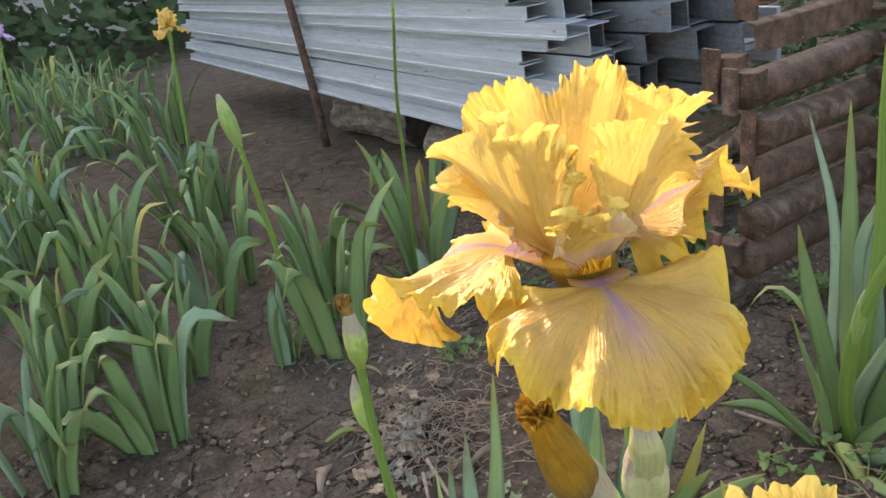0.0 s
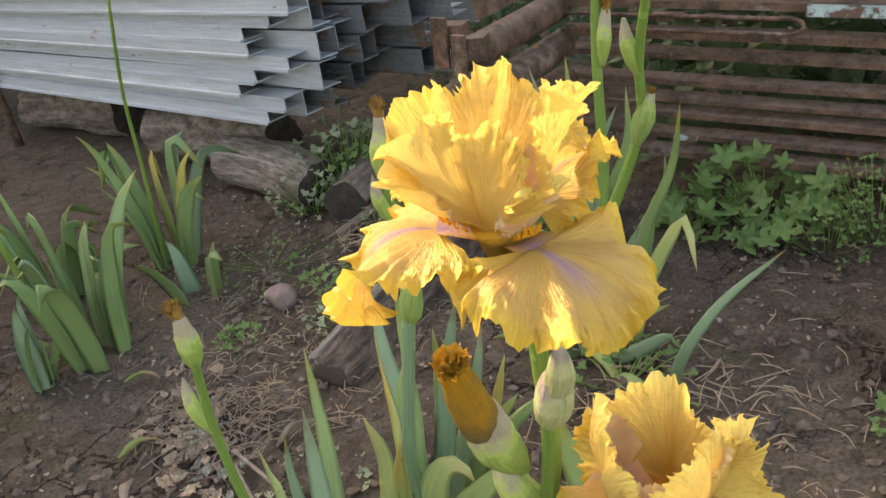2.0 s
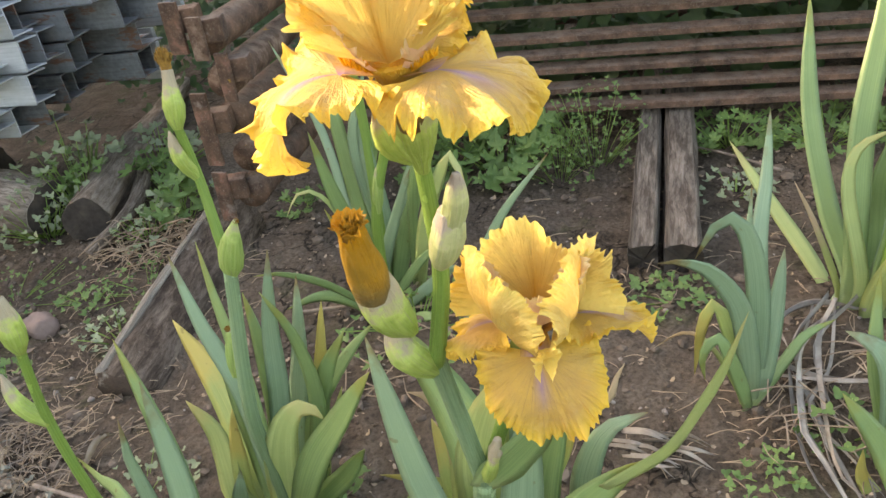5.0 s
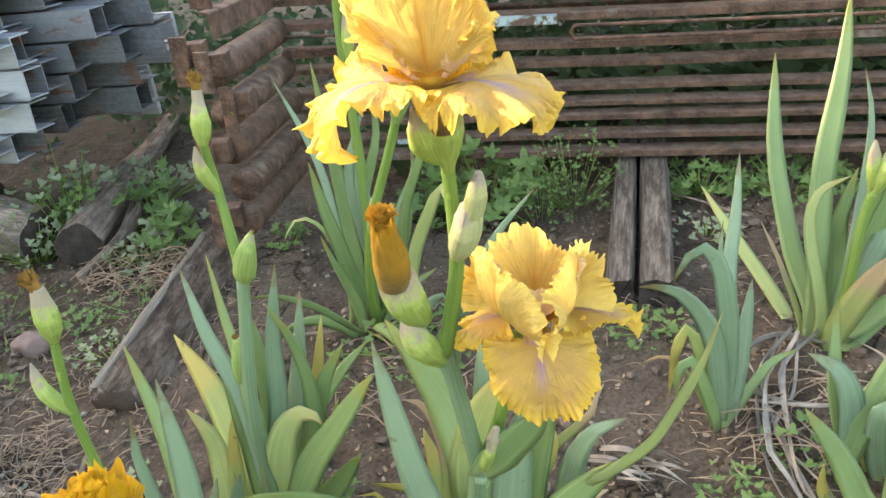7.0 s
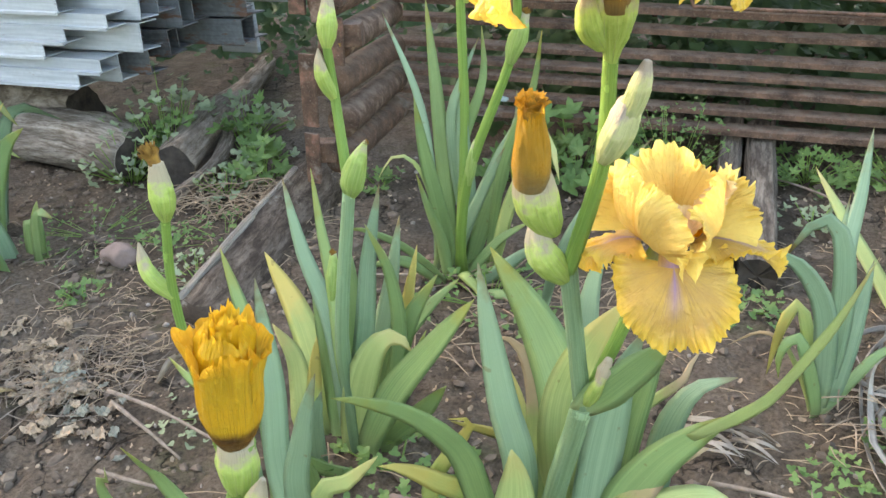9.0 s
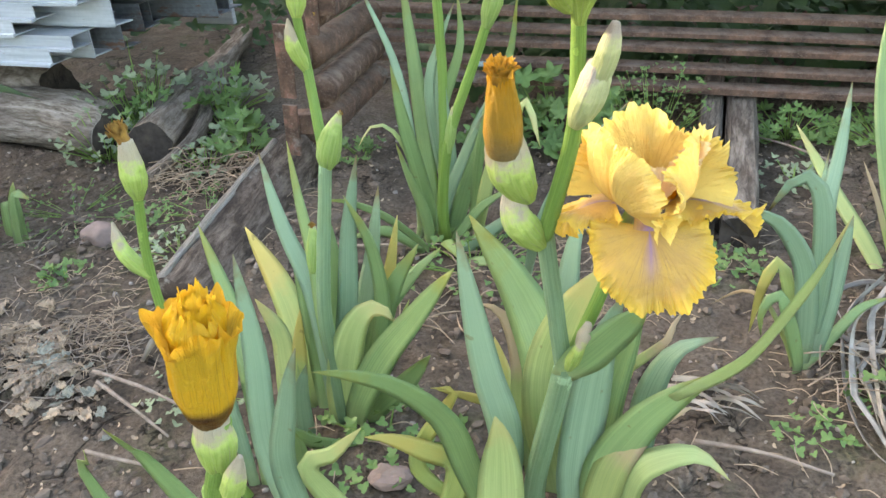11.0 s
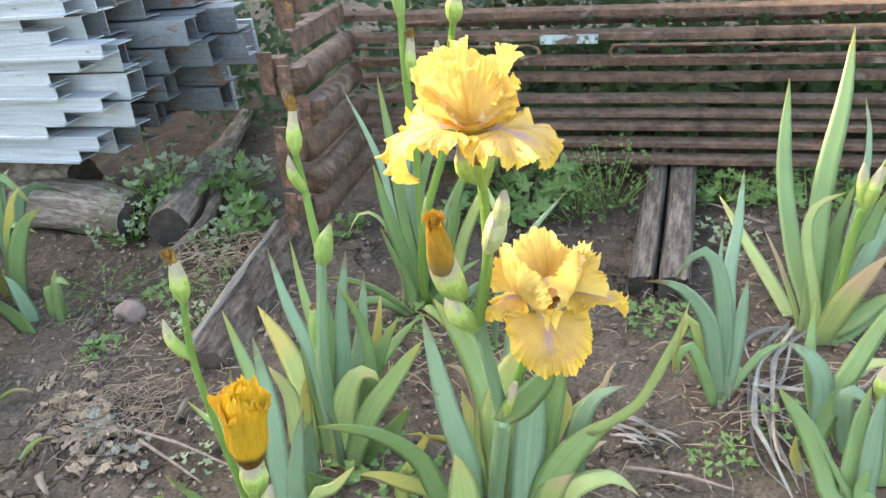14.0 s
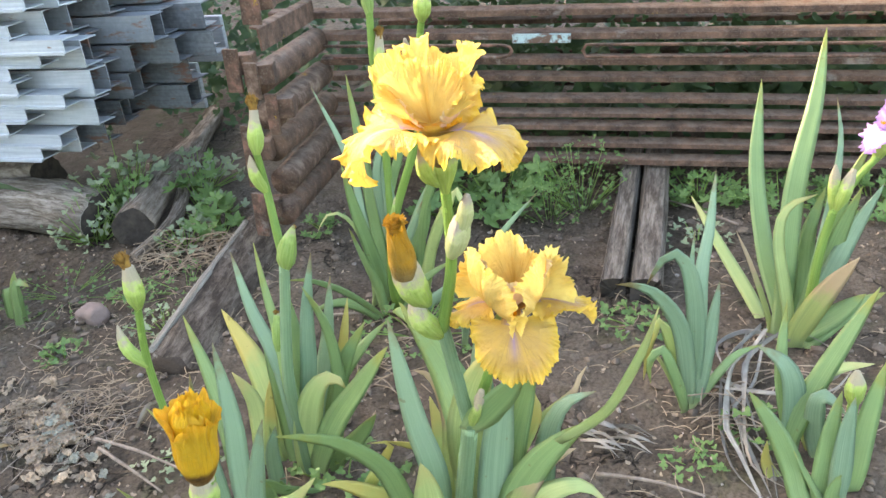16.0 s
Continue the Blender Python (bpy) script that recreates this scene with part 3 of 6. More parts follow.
def pleated_cup(bm, a, b, radii, pleats, depth, top_ruffle, seed, n=30, sides=60, spiral=0.0, teeth=1.0):
    """A closed, pleated bloom between two points: petals furled round one another."""
    a, b = np.array(a, float), np.array(b, float)
    ax = (b - a) / np.linalg.norm(b - a)
    s = np.cross(ax, (0, 1, 0))
    s = s / np.linalg.norm(s)
    o = np.cross(ax, s)
    rings = []
    for i in range(n + 1):
        v = i / n
        r = np.interp(v, np.linspace(0, 1, len(radii)), radii)
        ring = []
        for j in range(sides):
            ang = 2 * math.pi * j / sides
            ph = ang * pleats + spiral * v * 6 + 1.5 * noise.noise(Vector((math.cos(ang) * 2, math.sin(ang) * 2, seed)))
            rr = r * (1 + depth * v * math.sin(ph) + 0.035 * v * math.sin(3 * ang + seed + 2 * v) + 0.22 * v ** 3 * noise.noise(Vector((math.cos(ang) * 3, math.sin(ang) * 3, v * 4 + seed))))
            rr *= 1 + 0.09 * teeth * v ** 5 * math.sin(ang * 16 + 3 * noise.noise(Vector((math.cos(ang) * 2, math.sin(ang) * 2, seed * 3))))
            up = top_ruffle * v ** 6 * (0.6 * math.sin(ph * 0.5 + seed) + 0.45 * teeth * math.sin(ang * 21 + seed) + noise.noise(Vector((math.cos(ang) * 6, math.sin(ang) * 6, seed * 2))))
            ring.append(a + (b - a) * v + (s * math.cos(ang) + o * math.sin(ang)) * rr + ax * up)
        rings.append(ring)
    skin(bm, rings, closed=True, cap=False)


def box(bm, m, size, bevel=0.0):
    r = bmesh.ops.create_cube(bm, size=1, matrix=m @ Matrix.Diagonal((*size, 1)))
    if bevel:
        edges = {e for v in r["verts"] for e in v.link_edges}
        bmesh.ops.bevel(bm, geom=list(edges), offset=bevel, segments=2, affect="EDGES", profile=0.6)


def frame_matrix(origin, along, up=(0, 0, 1)):
    """A pose whose x runs along, z as near to up as can be."""
    x = Vector(along).normalized()
    y = Vector(up).cross(x).normalized()
    z = x.cross(y)
    m = Matrix((x, y, z)).transposed().to_4x4()
    m.translation = origin
    return m


# ---- ground and an unseen wall added for shade ----
def hump(x, y):
    """The height of the soil."""
    near = 1.0 if -3 < x < 2 and -1 < y < 3 else 0.5
    return near * (0.016 * noise.noise(Vector((x * 2.1, y * 2.1, 1.0))) + 0.010 * noise.noise(Vector((x * 9, y * 9, 5.0))) + 0.008 * noise.noise(Vector((x * 27, y * 27, 9.0))) + 0.004 * noise.noise(Vector((x * 60, y * 60, 2.0))))


def spaced(low, high, fine, far):
    a = list(np.arange(low, high, fine))
    step, p = fine, high
    while p < far:
        a.append(p)
        step *= 1.35
        p += step
    step, p = fine, low
    while p > -far:
        step *= 1.35
        p -= step
        a.insert(0, p)
    return a


def ground():
    xs, ys = spaced(-2.1, 1.1, 0.0085, 900), spaced(0.1, 2.2, 0.0085, 900)
    verts = [(x, y, hump(x, y)) for y in ys for x in xs]
    k = len(xs)
    faces = [(j * k + i, j * k + i + 1, j * k + k + i + 1, j * k + k + i) for j in range(len(ys) - 1) for i in range(k - 1)]
    me = bpy.data.meshes.new("ground")
    me.from_pydata(verts, [], faces)
    me.materials.append(SOIL)
    me.polygons.foreach_set("use_smooth", [True] * len(faces))
    return tagged(new("ground", me), "dry brown cracked garden soil with clods", "soil", kind="structure")


ground()
# Added wall out of view: its height keeps the sun off everything low.
bm = bmesh.new()
away = Vector((SUN.x, SUN.y, 0)).normalized()
box(bm, frame_matrix(away * 17 + Vector((0, 0, 4.6)), (away.y, -away.x, 0)), (44, 0.25, 9.2))
tagged(part("wall_west", bm, WALL, smooth=False), "plain unseen wall added to shade the low plants", "wall", kind="structure")


# ---- stack of rusty steel frames ----
STACK = frame_matrix((-0.6, 1.95, 0.16), (1.6, -0.29, -0.08))


def angle_bar(length, face, flange, thick=0.005, start=0.0, seed=0):
    """An L-shaped steel bar along x: its face looks to the front, its flange runs back; slightly bent."""
    bm = bmesh.new()
    n = 12
    lower = face * 0.40
    prof = ((0.0, lower), (0.002, face - 0.003), (0.006, face), (flange, face + 0.004), (flange, face + 0.004 - thick), (thick + 0.003, face - thick), (thick, lower))
    rings = []
    for k in range(n + 1):
        x = start + length * k / n
        dy = 0.004 * noise.noise(Vector((x * 1.5, seed, 0)))
        dz = 0.005 * noise.noise(Vector((x * 1.5, seed, 7)))
        rings.append([(x, py + dy, pz + dz) for py, pz in prof])
    skin(bm, rings)
    bmesh.ops.recalc_face_normals(bm, faces=bm.faces)
    return bm


FRAMES = (
    (((-0.02, 0.03), (0.028, 0.026)), 0.172, 0.150),
    (((0.082, 0.026),), 0.258, 0.235),
    (((0.12, 0.022), (0.158, 0.026)), 0.348, 0.325),
    (((0.225, 0.027),), 0.440, 0.42),
    (((0.278, 0.03), (0.346, 0.034)), 0.532, 0.52),
    (((0.414, 0.032),), 0.622, 0.605),
    (((0.49, 0.032),), 0.715, 0.69),
)
# each frame's end plate: its place, width, height and lean
PLATES = ((-0.722, 1.478, 0.182, 0.036, 0.125, 4), None, (-0.712, 1.478, 0.345, 0.038, 0.17, 3), (-0.628, 1.450, 0.460, 0.030, 0.105, 3), (-0.662, 1.452, 0.547, 0.034, 0.09, 2), (-0.712, 1.478, 0.570, 0.040, 0.108, 3), (-0.638, 1.478, 0.720, 0.050, 0.09, 4))
frames = []
for k, (rails, z_near, z_far) in enumerate(FRAMES):
    fr = thing("scrap_steel", "rusty brown steel frame with lichen, lying in a stack", "scrap steel", "stack of scrap steel")
    frames.append(fr)
    for q, (v, face) in enumerate(rails):
        setback = (0.0, 0.012, 0.02, 0.03, 0.008, 0.018, 0.0)[k] + 0.012 * q
        bm = angle_bar(2.5, face, 0.042, start=0.0 if k < 5 else -0.15, seed=k * 3 + q)
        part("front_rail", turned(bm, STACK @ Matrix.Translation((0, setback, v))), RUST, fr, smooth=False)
    a, b = np.array((-0.665 + 0.015 * (k % 2), 1.50 + 0.012 * (k % 3), z_near)), np.array((-0.590, 1.98, z_far))
    beam = frame_matrix(Vector((a + b) / 2), Vector(b - a))
    bm = bmesh.new()
    size = float(np.linalg.norm(b - a))
    if k < 5:
        tube(bm, [a, (a + b) / 2, b], [0.037, 0.037], n=10, sides=16, wobble=0.03, seed=k)
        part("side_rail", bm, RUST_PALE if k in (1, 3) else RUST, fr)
    else:
        bm.free()
        rail = angle_bar(size, 0.095, 0.025, start=-size / 2, seed=k * 7)
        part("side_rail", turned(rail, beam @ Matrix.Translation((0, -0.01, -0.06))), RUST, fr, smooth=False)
    if PLATES[k]:
        px, py, pz, wide, high, lean = PLATES[k]
        bm = bmesh.new()
        at = Matrix.Translation((px, py, pz)) @ Euler((0, radians(lean), radians(-16))).to_matrix().to_4x4()
        box(bm, at, (wide, 0.009, high), 0.002)
        for hz in (-0.3, 0.33):
            hole = at @ Matrix.Translation((wide * 0.12, -0.0045, hz * high)) @ Matrix.Rotation(radians(90), 4, "X")
            bmesh.ops.create_cone(bm, cap_ends=True, segments=10, radius1=0.0042, radius2=0.0036, depth=0.003, matrix=hole)
        part("end_plate", bm, RUST_PALE if k == 4 else RUST_RED, fr, "red primed end plate with bolts", smooth=False)
        bm = bmesh.new()
        box(bm, Matrix.Translation((px + 0.028, py + 0.027, pz + 0.01)), (0.05, 0.045, 0.05), 0.004)
        part("bracket", bm, RUST, fr, smooth=False)

# bent rods and a patch of old paint on the upper frame
for pts in ([(0.02, -0.012, 0.352), (0.56, -0.012, 0.352), (0.585, -0.012, 0.345), (0.585, -0.012, 0.327), (0.56, -0.012, 0.318), (0.05, -0.012, 0.318)],
            [(2.4, -0.012, 0.352), (0.81, -0.012, 0.352), (0.785, -0.012, 0.345), (0.785, -0.012, 0.327), (0.81, -0.012, 0.318), (2.4, -0.012, 0.318)]):
    bm = bmesh.new()
    dense = []
    for a, b in zip(pts, pts[1:]):
        for s in np.linspace(0, 1, 7, endpoint=False):
            dense.append(np.array(a) * (1 - s) + np.array(b) * s)
    dense.append(np.array(pts[-1]))
    tube(bm, dense, (0.005, 0.005), n=70, sides=8)
    part("bent_rod", turned(bm, STACK), RUST_RED, frames[4], "bent reddish steel rod")
for u0, u1, v, h in ((0.585, 0.75, 0.356, 0.022), (0.30, 0.36, 0.036, 0.012)):
    bm = bmesh.new()
    box(bm, STACK @ Matrix.Translation(((u0 + u1) / 2, 0.004 if v > 0.3 else 0.016, v + h / 2)), (u1 - u0, 0.022, h))
    part("paint_patch", bm, PAINT_BLUE, frames[4 if v > 0.3 else 2 if v > 0.1 else 0], "worn pale blue paint", smooth=False)

for row in (2,):
    for k in range(5):
        fr = thing("scrap_rail", "rusty steel rail deeper in the stack", "steel rail", "inner rails of the stack")
        bm = angle_bar(2.6, 0.028, 0.05, start=-0.1 + 0.05 * row, seed=50 + row * 9 + k)
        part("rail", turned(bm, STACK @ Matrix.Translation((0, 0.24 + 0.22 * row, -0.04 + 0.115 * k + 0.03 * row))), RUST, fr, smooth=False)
# Broad rails added as a cover, to block skylight from the stack's inside.
for k in range(5):
    fr = thing("scrap_rail", "broad rusty rail added to shade the inside of the stack", "steel rail", "inner rails of the stack")
    bm = angle_bar(2.6, 0.028, 0.10, start=-0.1, seed=90 + k)
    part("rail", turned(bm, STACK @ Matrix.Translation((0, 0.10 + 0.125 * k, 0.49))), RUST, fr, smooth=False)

# ---- stack of galvanised channels ----
PILE = frame_matrix((-1.46, 1.84, 0.27), (0.953, -0.301, 0))


def channel(length, high, deep, thick=0.003, lip=0.012):
    """A C-shaped sheet channel along x, ending at x 0, its web to the front."""
    bm = bmesh.new()
    prof = ((deep, 0), (0, 0), (-lip, -0.004), (-lip, 0.004), (0, 0.006), (0, high), (deep, high), (deep, high - thick), (thick, high - thick), (thick, thick), (deep, thick))
    rings = [[(x, py, pz) for py, pz in prof] for x in (-length, -length * 0.66, -length * 0.33, 0)]
    skin(bm, rings)
    bmesh.ops.recalc_face_normals(bm, faces=bm.faces)
    return bm


ENDS = (0, 0.08, -0.09, -0.01, 0.14, 0.0, -0.02, 0.10, 0.22, 0.03, -0.07, 0.13, 0.12, -0.04, 0.11, 0.0, 0.06, -0.05, 0.1, 0.03)
rng = random.Random(11)
for k, e in enumerate(ENDS):
    bm = channel(4.6, 0.038, 0.07, lip=0.006 + 0.01 * rng.random())
    m = PILE @ Matrix.Translation((e, 0.012 * math.sin(k * 2.1), 0.041 * k)) @ Euler((0, radians(rng.uniform(-0.25, 0.25)), radians(rng.uniform(-0.3, 0.3)))).to_matrix().to_4x4()
    ob = part("steel_channel", turned(bm, m), ZINC, smooth=False)
    tagged(ob, "dull galvanised steel channel, stacked on old logs", "steel channel", "pile of steel channels")
# Inner channels: rustier zinc, with the pile's shade put into a darker colour.
for j in range(1, 7):
    for k in range(9):
        e = rng.uniform(-0.05, 0.10) + 0.05 * (j % 2) + (0.12 if k in (2, 3) else 0.0) + 0.03 * j
        if j == 1:
            e = min(e, 0.16) + 0.03
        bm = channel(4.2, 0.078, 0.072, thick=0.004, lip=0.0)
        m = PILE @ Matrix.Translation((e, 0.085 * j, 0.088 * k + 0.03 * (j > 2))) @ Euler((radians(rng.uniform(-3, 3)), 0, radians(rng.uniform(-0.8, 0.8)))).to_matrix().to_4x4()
        ob = part("steel_channel", turned(bm, m), ZINC if j == 1 else ZINC_SHADED, smooth=False)
        tagged(ob, "galvanised channel with a rusty open end, darkened for shade", "steel channel", "pile of steel channels")


# ---- old wood ----
def log(a, b, radius, label, material, category="log", flat=1.0, wobble=0.28, seed=0, sides=26, taper=1.0):
    holder = thing("log", label, category)
    a, b = np.array(a, float), np.array(b, float)
    bm = bmesh.new()
    mid = (a + b) / 2 + np.array((0.012, 0.01, 0.006))
    tube(bm, [a, mid, b], [radius * 0.96, radius, radius * 1.03 * taper, radius * 0.94 * taper], n=26, sides=sides, wobble=wobble, flat=flat, seed=seed, freq=5.0, bark=2.6)
    ring = [v.co.copy() for v in bm.verts]
    part("trunk", bm, material, holder)
    d = Vector(b - a).normalized()
    for loop, sign in ((ring[:sides], -1), (ring[-sides:], 1)):
        bm = bmesh.new()
        mid = sum(loop, Vector()) / sides
        rim = [bm.verts.new(mid + (q - mid) * 0.985 + d * sign * 0.002) for q in loop]
        inner = [bm.verts.new(mid + (q - mid) * 0.5 + d * sign * (0.005 + 0.003 * noise.noise(q * 30))) for q in loop]
        hub = bm.verts.new(mid + d * sign * 0.004)
        for k in range(sides):
            bm.faces.new((rim[k], rim[(k + 1) % sides], inner[(k + 1) % sides], inner[k]))
            bm.faces.new((inner[k], inner[(k + 1) % sides], hub))
        bmesh.ops.recalc_face_normals(bm, faces=bm.faces)
        part("cut_end", bm, WOOD_END, holder, "cracked sawn end", smooth=False)
    return holder


log((-1.80, 2.02, 0.080), (-1.345, 1.850, 0.070), 0.082, "grey weathered log lying under the steel channels", WOOD, seed=2)
log((-2.25, 2.22, 0.10), (-1.62, 2.10, 0.10), 0.095, "dark weathered log under the steel channels", BARK, seed=3)
log((-1.195, 1.735, 0.06), (-1.27, 2.95, 0.045), 0.068, "long grey log with a dark sawn end", BARK, seed=4, taper=0.55)
bm = bmesh.new()
tube(bm, [(-1.17, 2.10, 0.05), (-1.115, 1.97, 0.06), (-1.10, 1.83, 0.05), (-1.125, 1.70, 0.035), (-1.165, 1.62, 0.02)], (0.020, 0.022, 0.020, 0.015), n=24, sides=10, wobble=0.3, freq=9.0)
tagged(part("root", bm, BARK), "bent grey dead root lying on the soil", "root")
bm = bmesh.new()
box(bm, frame_matrix((-1.20, 2.62, 0.44), (0.953, -0.301, 0)), (0.34, 0.02, 0.17), 0.004)
box(bm, frame_matrix((-1.26, 2.64, 0.26), (0.953, -0.301, 0)), (0.16, 0.02, 0.18), 0.004)
tagged(part("steel_sheet", bm, ZINC, smooth=False), "dull grey steel sheet propped behind the channels", "steel sheet")
holder = thing("log", "split half log, cracked and silver grey, on the soil", "log")
bm = bmesh.new()
rings = []
m = frame_matrix((-0.835, 1.02, 0.0), (0.095, 0.64, 0.02))
shape = ((0.080, -0.02), (0.083, 0.03), (0.072, 0.075), (0.058, 0.085), (0.035, 0.07), (0.01, 0.055), (-0.012, 0.034), (-0.03, 0.01), (-0.035, -0.02))
for i in range(33):
    x = 0.66 * i / 32
    ring = []
    for k, (y, z) in enumerate(shape):
        g = 0.011 * noise.noise(Vector((x * 4, k * 1.7, 2))) + 0.004 * noise.noise(Vector((x * 16, k * 3.7, 5)))
        ring.append(m @ Vector((x + 0.03 * noise.noise(Vector((k * 2.3, 0, 1))) * (1 if i in (0, 32) else 0), y + g, z * (0.75 + 0.25 * x / 0.66) + g)))
    rings.append(ring)
skin(bm, rings)
part("trunk", bm, SPLIT, holder)
bm = bmesh.new()
tube(bm, [m @ Vector((0.0, 0.072, 0.058)), m @ Vector((0.3, 0.07, 0.07)), m @ Vector((0.6, 0.066, 0.082))], (0.010, 0.012, 0.009), n=24, sides=10, wobble=0.5, freq=9.0)
part("split_edge", bm, SILVER, holder, "bright silvery split edge")
log((-3.3, 2.6, 0.1), (-2.6, 2.45, 0.1), 0.1, "weathered log under the far channels", BARK, seed=9)

for k, (x0, x1, half) in enumerate(((0.161, 0.400, 0.029), (0.236, 0.474, 0.038))):
    holder = thing("wooden_sleeper", "split grey weathered timber supporting the steel frames", "timber", "pair of timbers")
    a, b = Vector((x0, 1.19 - 0.02 * k, 0.022)), Vector((x1, 2.1, 0.06))
    bm = bmesh.new()
    m = frame_matrix(a, b - a)
    rings = []
    for i in range(25):
        x = (b - a).length * i / 24
        ring = []
        for j in range(20):
            ang = 2 * math.pi * j / 20
            sx = math.copysign(abs(math.cos(ang)) ** 0.35, math.cos(ang)) * half
            sz = math.copysign(abs(math.sin(ang)) ** 0.35, math.sin(ang)) * 0.045
            w = 1 + 0.16 * noise.noise(Vector((x * 3, math.cos(ang) * 3 + k * 9, math.sin(ang) * 3)))
            ragged = 0.05 * noise.noise(Vector((math.cos(ang) * 4 + k, math.sin(ang) * 4, 3))) if i == 0 else 0.0
            split = 1 - 0.10 * max(0.0, noise.noise(Vector((j * 1.7 + k, x * 0.8, 6)))) + 0.03 * noise.noise(Vector((x * 20, j * 0.9, k)))
            ring.append(m @ Vector((x + ragged, sx * w * split, sz * w * split)))
        rings.append(ring)
    skin(bm, rings, cap=False)
    part("timber", bm, SLEEPER, holder)
    bm = bmesh.new()
    rim = [bm.verts.new(q) for q in rings[0]]
    hub = bm.verts.new(sum(rings[0], Vector()) / 20 + (b - a).normalized() * 0.012)
    for j in range(20):
        bm.faces.new((rim[j], rim[(j + 1) % 20], hub))
    part("cut_end", bm, WOOD_END, holder, "dark rotten sawn end", smooth=False)

# ---- stone ----
bm = bmesh.new()
bmesh.ops.create_icosphere(bm, subdivisions=4, radius=1)
for v in bm.verts:
    f = 1 + 0.25 * noise.noise(v.co * 1.3 + Vector((3, 1, 2))) + 0.08 * noise.noise(v.co * 5)
    v.co = Vector((v.co.x * 0.038 * f, v.co.y * 0.037 * f, v.co.z * 0.034 * f)) + Vector((-1.165, 1.31, 0.012))
tagged(part("stone", bm, STONE), "smooth pinkish grey field stone on the soil", "stone")
bm = bmesh.new()
bmesh.ops.create_icosphere(bm, subdivisions=3, radius=1)
for v in bm.verts:
    f = 1 + 0.3 * noise.noise(v.co * 1.6 + Vector((8, 2, 5))) + 0.12 * noise.noise(v.co * 5)
    v.co = Vector((v.co.x * 0.030 * f, v.co.y * 0.022 * f, v.co.z * 0.016 * f)) + Vector((-0.404, 0.541, 0.008))
tagged(part("stone", bm, STONE, smooth=False), "flat reddish brown stone among the iris leaves", "stone")

# ---- iris plants ----
def plant(label, at):
    p = thing("iris_plant", label, "iris plant", "iris clumps")
    return p


main = plant("flowering iris clump, two golden ruffled blooms and green leaves", None)
budded = plant("iris clump with one tall stalk of closed buds", None)
young = plant("iris clump with a withered bud and an opening golden bloom", None)
rear = plant("iris clump with budded stalks before the rusty frames", None)
small = plant("small blue green iris clump beside grey timbers", None)
large = plant("tall leafy iris clump with pale buds and lilac bloom", None)
near = plant("leafy iris clump with a swelling bud over dry leaves", None)

# main clump with the two open flowers
leaf(main, 0.071, LEAF, [(-0.190, 0.560, -0.020), (-0.176, 0.500, 0.205), (-0.206, 0.547, 0.298), (-0.270, 0.600, 0.390)], 10, 10)
leaf(main, 0.042, LEAF_BLUE, [(-0.240, 0.500, -0.020), (-0.235, 0.470, 0.148), (-0.254, 0.489, 0.230), (-0.267, 0.507, 0.309), (-0.282, 0.530, 0.406)], -15, 40)
leaf(main, 0.032, LEAF_RUSTY, [(-0.200, 0.580, -0.020), (-0.218, 0.560, 0.050), (-0.212, 0.587, 0.153), (-0.224, 0.604, 0.213), (-0.242, 0.613, 0.240), (-0.266, 0.620, 0.246)], 10, 0)
leaf(main, 0.030, LEAF_YELLOW, [(-0.210, 0.620, -0.020), (-0.232, 0.620, 0.052), (-0.239, 0.642, 0.112), (-0.249, 0.660, 0.161)], 0, 0)
leaf(main, 0.057, LEAF_PALE, [(-0.250, 0.420, -0.020), (-0.242, 0.400, 0.156), (-0.241, 0.387, 0.223), (-0.244, 0.380, 0.258)], 0, 0)
leaf(main, 0.036, LEAF, [(-0.260, 0.470, -0.020), (-0.284, 0.440, 0.129), (-0.302, 0.412, 0.226), (-0.345, 0.379, 0.302), (-0.388, 0.351, 0.342), (-0.419, 0.330, 0.363)], 5, 15)
leaf(main, 0.054, LEAF_BLUE, [(-0.150, 0.470, -0.020), (-0.150, 0.460, 0.092), (-0.137, 0.460, 0.206), (-0.120, 0.460, 0.300), (-0.098, 0.460, 0.359)], -8, 8)
leaf(main, 0.044, LEAF, [(-0.130, 0.500, -0.020), (-0.127, 0.480, 0.071), (-0.107, 0.488, 0.191), (-0.085, 0.495, 0.272), (-0.069, 0.500, 0.339)], 20, 10)
leaf(main, 0.076, LEAF_PALE, [(-0.160, 0.520, -0.020), (-0.176, 0.500, 0.188), (-0.160, 0.480, 0.303), (-0.122, 0.460, 0.394)], 10, 15)
leaf(main, 0.050, LEAF, [(-0.120, 0.460, -0.020), (-0.119, 0.450, 0.099), (-0.081, 0.438, 0.187), (-0.039, 0.428, 0.241), (-0.000, 0.420, 0.276)], 25, -20)
leaf(main, 0.040, LEAF_BLUE, [(-0.110, 0.520, -0.020), (-0.071, 0.500, 0.084), (-0.057, 0.500, 0.183), (-0.029, 0.500, 0.247), (0.019, 0.500, 0.267)], 20, 20)
leaf(main, 0.046, LEAF_RUSTY, [(-0.130, 0.450, -0.020), (-0.112, 0.440, 0.108), (-0.081, 0.440, 0.169), (-0.055, 0.440, 0.197), (-0.021, 0.440, 0.212)], 20, 20)
leaf(main, 0.039, LEAF_PALE, [(-0.100, 0.450, -0.020), (-0.085, 0.420, 0.125), (-0.042, 0.412, 0.164), (-0.010, 0.407, 0.166), (0.020, 0.400, 0.137)], 40, 10)
leaf(main, 0.025, LEAF_YELLOW, [(-0.150, 0.600, -0.020), (-0.072, 0.600, 0.138), (-0.072, 0.612, 0.183), (-0.074, 0.620, 0.213)], 0, 0)
